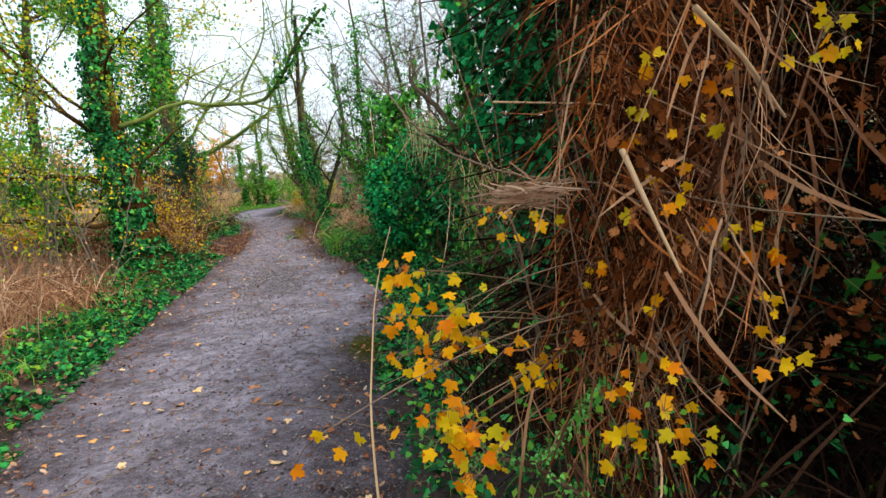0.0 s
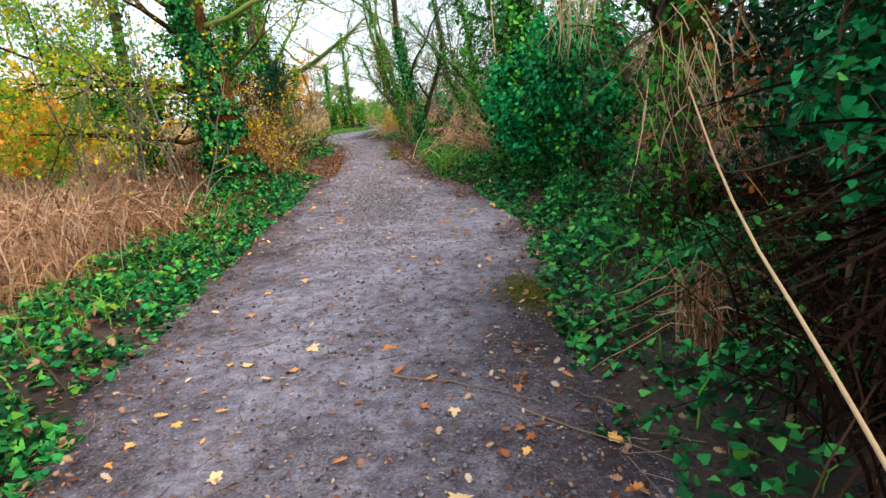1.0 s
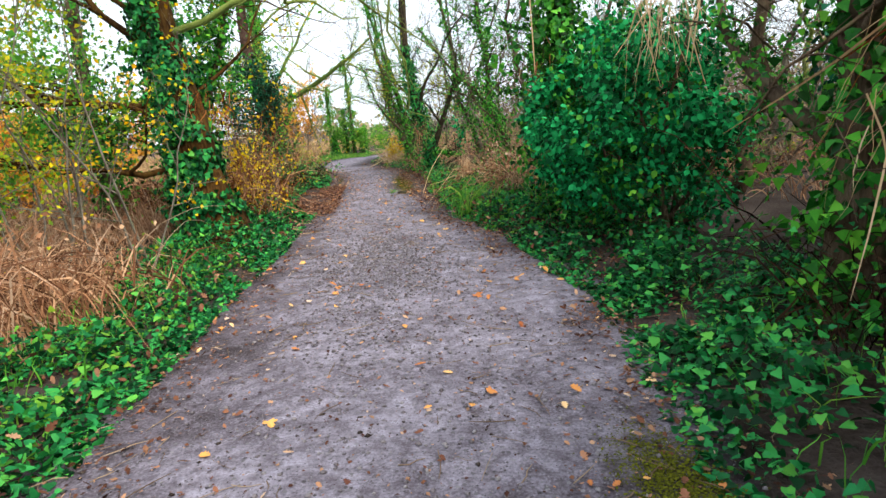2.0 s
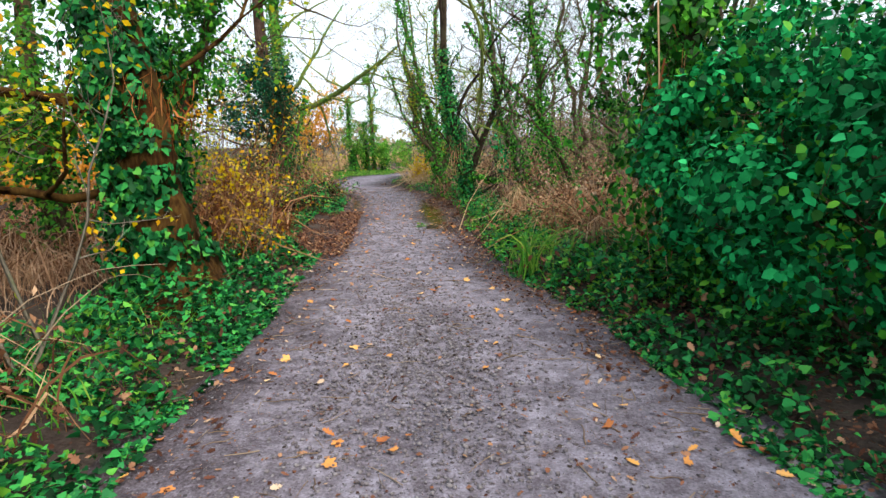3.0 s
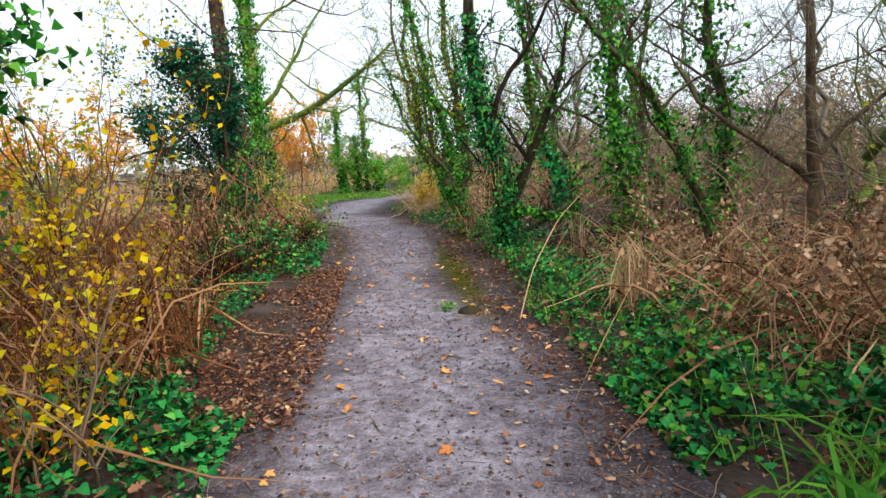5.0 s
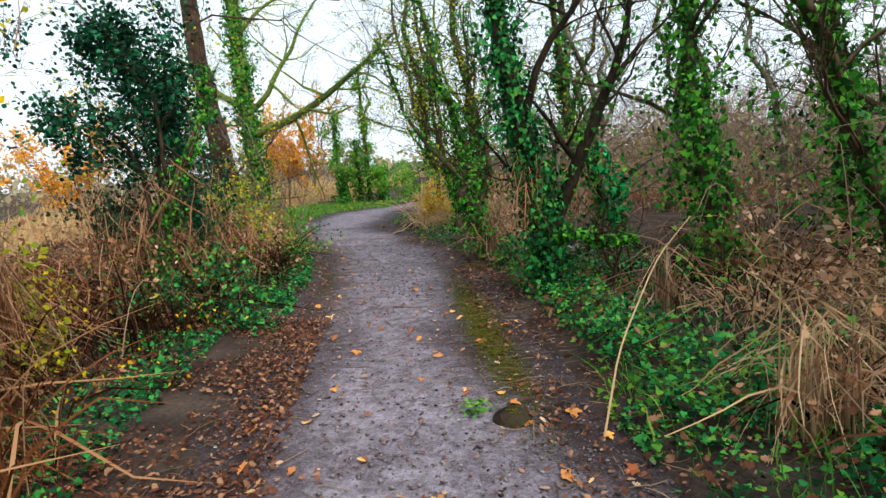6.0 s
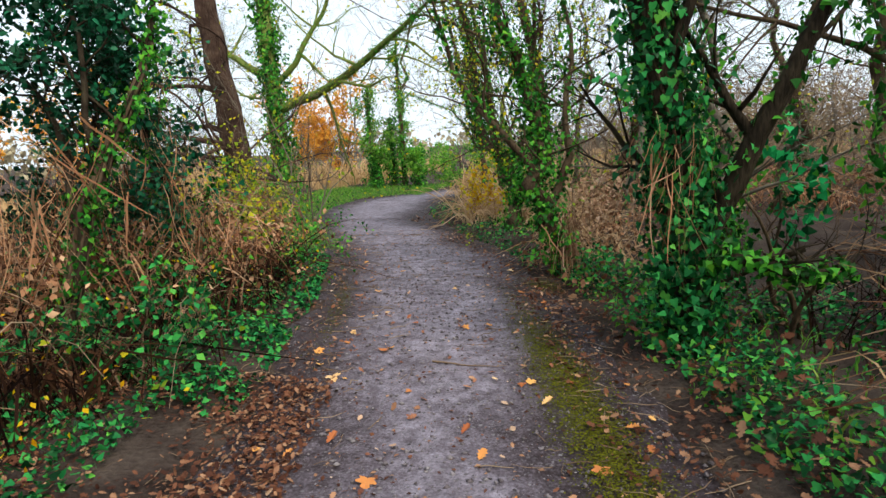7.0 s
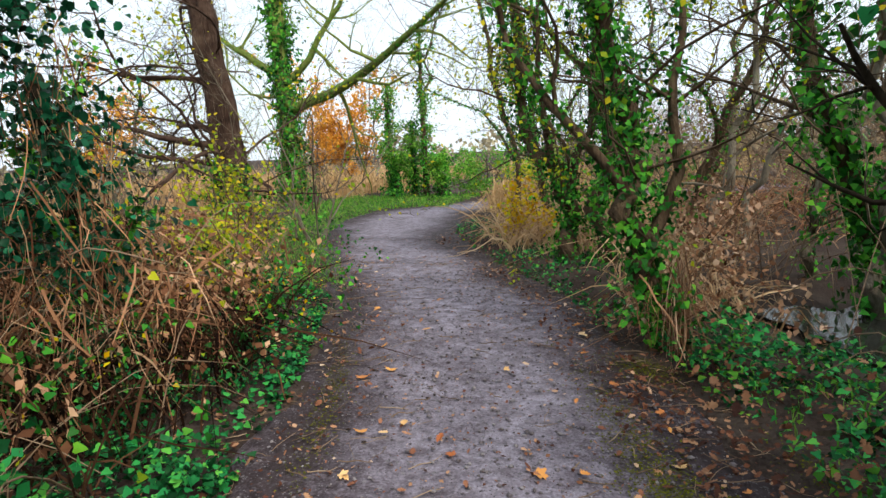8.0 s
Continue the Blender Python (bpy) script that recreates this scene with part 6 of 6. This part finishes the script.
def arching_stem(pts, radius, label, mat=STRAW, name="dead_stem"):
    p = np.array(pts, float)
    s, k = np.linspace(0, 1, 16), np.linspace(0, 1, len(pts))
    q = np.stack([np.interp(s, k, p[:, a]) for a in range(3)], -1)
    q[1:-1] = (q[:-2] + q[1:-1] + q[2:]) / 3
    g = Geo()
    tubes(g, q[None], radius * np.linspace(1.2, 0.5, 16)[None], 5)
    tagged(part(name, g, mat, smooth=True), label, "dead stem", "pale arching stems")


arching_stem([(-3.72, 14.75, 0.0), (-3.62, 15.0, 0.35), (-3.4, 15.3, 0.72), (-3.2, 15.5, 0.9)], 0.005, "pale straw stem leaning from the verge")
arching_stem([(-0.47, 2.95, 0.0), (-0.52, 3.05, 0.32), (-0.58, 3.34, 0.68), (-0.60, 3.62, 0.82), (-0.63, 4.0, 0.98), (-0.60, 4.5, 1.20)], 0.0045, "long pale stem leaning over the path's edge")
arching_stem([(-0.78, 5.28, 2.2), (-0.42, 4.75, 1.63), (-0.13, 4.14, 1.48), (0.06, 3.9, 1.41), (0.38, 3.45, 1.38), (0.58, 3.25, 1.30), (0.86, 2.96, 1.27)], 0.0045, "bare grey bramble arching out of the ivy", TWIG)
arching_stem([(0.21, 3.55, 1.98), (0.17, 3.66, 1.69), (0.13, 3.75, 1.38), (0.12, 3.8, 0.8)], 0.0035, "thin straight dead stem in the thicket")
arching_stem([(-0.07, 3.85, 1.72), (0.31, 3.72, 1.67), (0.69, 3.66, 1.56)], 0.0035, "thin pale stem lying across the thicket")
arching_stem([(0.25, 3.23, 1.50), (0.29, 3.13, 1.34), (0.34, 3.04, 1.17)], 0.008, "broad bleached reed stem hanging in the thicket")
arching_stem([(0.38, 3.02, 1.83), (0.52, 3.06, 1.70), (0.64, 3.10, 1.55)], 0.007, "broad bleached reed stem slanting in the thicket")
arching_stem([(-4.32, 18.35, -0.02), (-4.05, 18.25, 0.10), (-3.7, 18.1, 0.30), (-3.3, 17.95, 0.52)], 0.042, "dark fallen log leaning out of the brambles", HOLLY_BARK, "fallen_log")
arching_stem([(-1.62, 11.3, 2.5), (-1.60, 11.2, 1.7), (-1.58, 11.12, 0.8), (-1.50, 11.0, 0.0)], 0.006, "long straight pale stem hanging before the ivy")
arching_stem([(-4.5, 5.95, -0.01), (-4.2, 5.7, 0.16), (-3.8, 5.3, 0.24), (-3.45, 5.1, 0.12), (-3.33, 5.06, 0.0)], 0.012, "dark fallen branch arching out of the verge", BARK, "fallen_branch")


def lichen_branch():
    rng = np.random.default_rng(221)
    top = thing("lichen_branch", (0.05, 3.3, 0.3), "dead branch crusted with bright green lichen", "branch")
    lines = [[(-0.35, 3.45, 0.45), (-0.2, 3.39, 0.50), (-0.05, 3.28, 0.52), (0.12, 3.2, 0.42), (0.3, 3.3, 0.1), (0.35, 3.35, -0.02)], [(-0.05, 3.28, 0.52), (0.03, 3.32, 0.57), (0.10, 3.37, 0.62), (0.16, 3.42, 0.66), (0.2, 3.44, 0.7), (0.24, 3.46, 0.72)]]
    g, fuzz = Geo(), Geo()
    for p in np.array(lines):
        tubes(g, p[None], np.linspace(0.013, 0.006, 6)[None], 8)
        ivy_on(rng, fuzz, p, np.full(6, 0.012), 420, (0.008, 0.02), 0.012)
    part("wood", g, BARK, top, smooth=True)
    tagged(part("lichen", fuzz, LICHEN, top, "bright green lichen"), kind="stuff")


lichen_branch()


def ditch():
    g = Geo()
    n = 40
    a = np.linspace(0, 2 * np.pi, n, endpoint=False)
    r = 1 + 0.25 * np.sin(3 * a) + 0.12 * np.sin(7 * a + 1)
    v = np.stack([-3.55 + 0.42 * r * np.cos(a), 20.35 + 0.6 * r * np.sin(a), np.full(n, -0.075)], -1)
    g.add(np.concatenate([v, [[-3.55, 20.35, -0.075]]]), [(i, (i + 1) % n, n) for i in range(n)])
    tagged(part("ditch_water", g, WATER), "dark shallow water lying in the wood", "water", kind="structure")


ditch()


def far_wood():
    """The distant tree line all round the field and behind the wood."""
    rng = np.random.default_rng(191)
    g = Geo()
    n = 60
    for k in range(n):
        a = 2 * np.pi * k / n + rng.normal(0, 0.03)
        d = rng.uniform(60, 80)
        c = (-5 + d * np.sin(a), 15 + d * np.cos(a), 1.6)
        cloud(rng, g, OVAL, c, (4.5, 4.5, rng.uniform(1.6, 3.0)), 300, (0.4, 0.9), 14, 0.3)
    stuff("distant_tree_line", g, HAZED_WOOD, "distant tree line beyond the field, haze put into its colour", "trees")
    g = Geo()
    # Clumps at negative y are unseen, added behind the start.
    for x, y, r, h, n in ((4, 26, 3.5, 1.4, 2500), (9, 18, 3, 1.6, 2000), (0, 33, 3.5, 1.3, 2500), (8, 10, 3, 1.8, 1800), (7, 3, 3, 2.0, 1800), (5, 34, 4, 1.6, 2000), (4, -4, 3, 2, 1200), (-4, -7, 4, 1.6, 1500)):
        cloud(rng, g, OVAL, (x, y, h), (r, r, h), n, (0.06, 0.16), 30, 0.2)
    stuff("wood_undergrowth", g, UNDERGROWTH, "tangled brown undergrowth deep in the wood", "undergrowth")




def wood_haze():
    """Fine bare twigs and last leaves of the wood behind, standing in uneven thickets."""
    rng = np.random.default_rng(231)
    g, gl = Geo(), Geo()
    for x0, x1, y0, y1, n, top in ((-4.5, 4.0, 26.0, 34.0, 2600, 3.0), (0.0, 9.0, 19.0, 30.0, 3000, 3.4), (3.0, 11.0, 9.0, 20.0, 3000, 3.6), (-6.0, 8.0, 36.0, 46.0, 3500, 4.6)):
        hubs = np.stack([rng.uniform(x0, x1, 90), rng.uniform(y0, y1, 90)], -1)
        tall = top * rng.uniform(0.45, 1.0, 90)
        i = rng.integers(0, 90, n)
        f = rng.uniform(0, 1, n) ** 0.8
        spread = 0.15 + 0.75 * f
        a = rng.uniform(0, 6.283, n)
        base = np.stack([hubs[i, 0] + np.cos(a) * spread * rng.uniform(0.2, 1, n), hubs[i, 1] + np.sin(a) * spread * rng.uniform(0.2, 1, n), tall[i] * f * 0.85], -1)
        way = unit(np.stack([np.cos(a) * 0.7, np.sin(a) * 0.7, np.full(n, 0.7)], -1) + rng.normal(0, 0.45, (n, 3)))
        s = np.linspace(0, 1, 5)[None, :, None]
        p = base[:, None] + way[:, None] * s * rng.uniform(0.4, 1.4, n)[:, None, None] + np.cumsum(rng.normal(0, 0.05, (n, 5, 3)), 1) * s
        p[..., 2] = np.maximum(p[..., 2], 0.0)
        strips(g, p, rng.uniform(0.003, 0.010, n)[:, None] * np.array([1.2, 1, 0.8, 0.6, 0.3])[None], rng.uniform(0, np.pi, n))
        m = n // 3
        at = p[rng.integers(0, n, m), rng.integers(1, 5, m)] + rng.normal(0, 0.06, (m, 3))
        scatter(gl, OVAL, at, rng.normal(0, 1, (m, 3)), rng.normal(0, 1, (m, 3)), rng.uniform(0.04, 0.10, m))
    stuff("wood_twigs", g, TWIG, "haze of fine bare twigs deep in the wood", "twigs")
    stuff("wood_leaves", gl, UNDERGROWTH, "last olive and brown leaves deep in the wood", "leaves")


far_wood()
wood_haze()
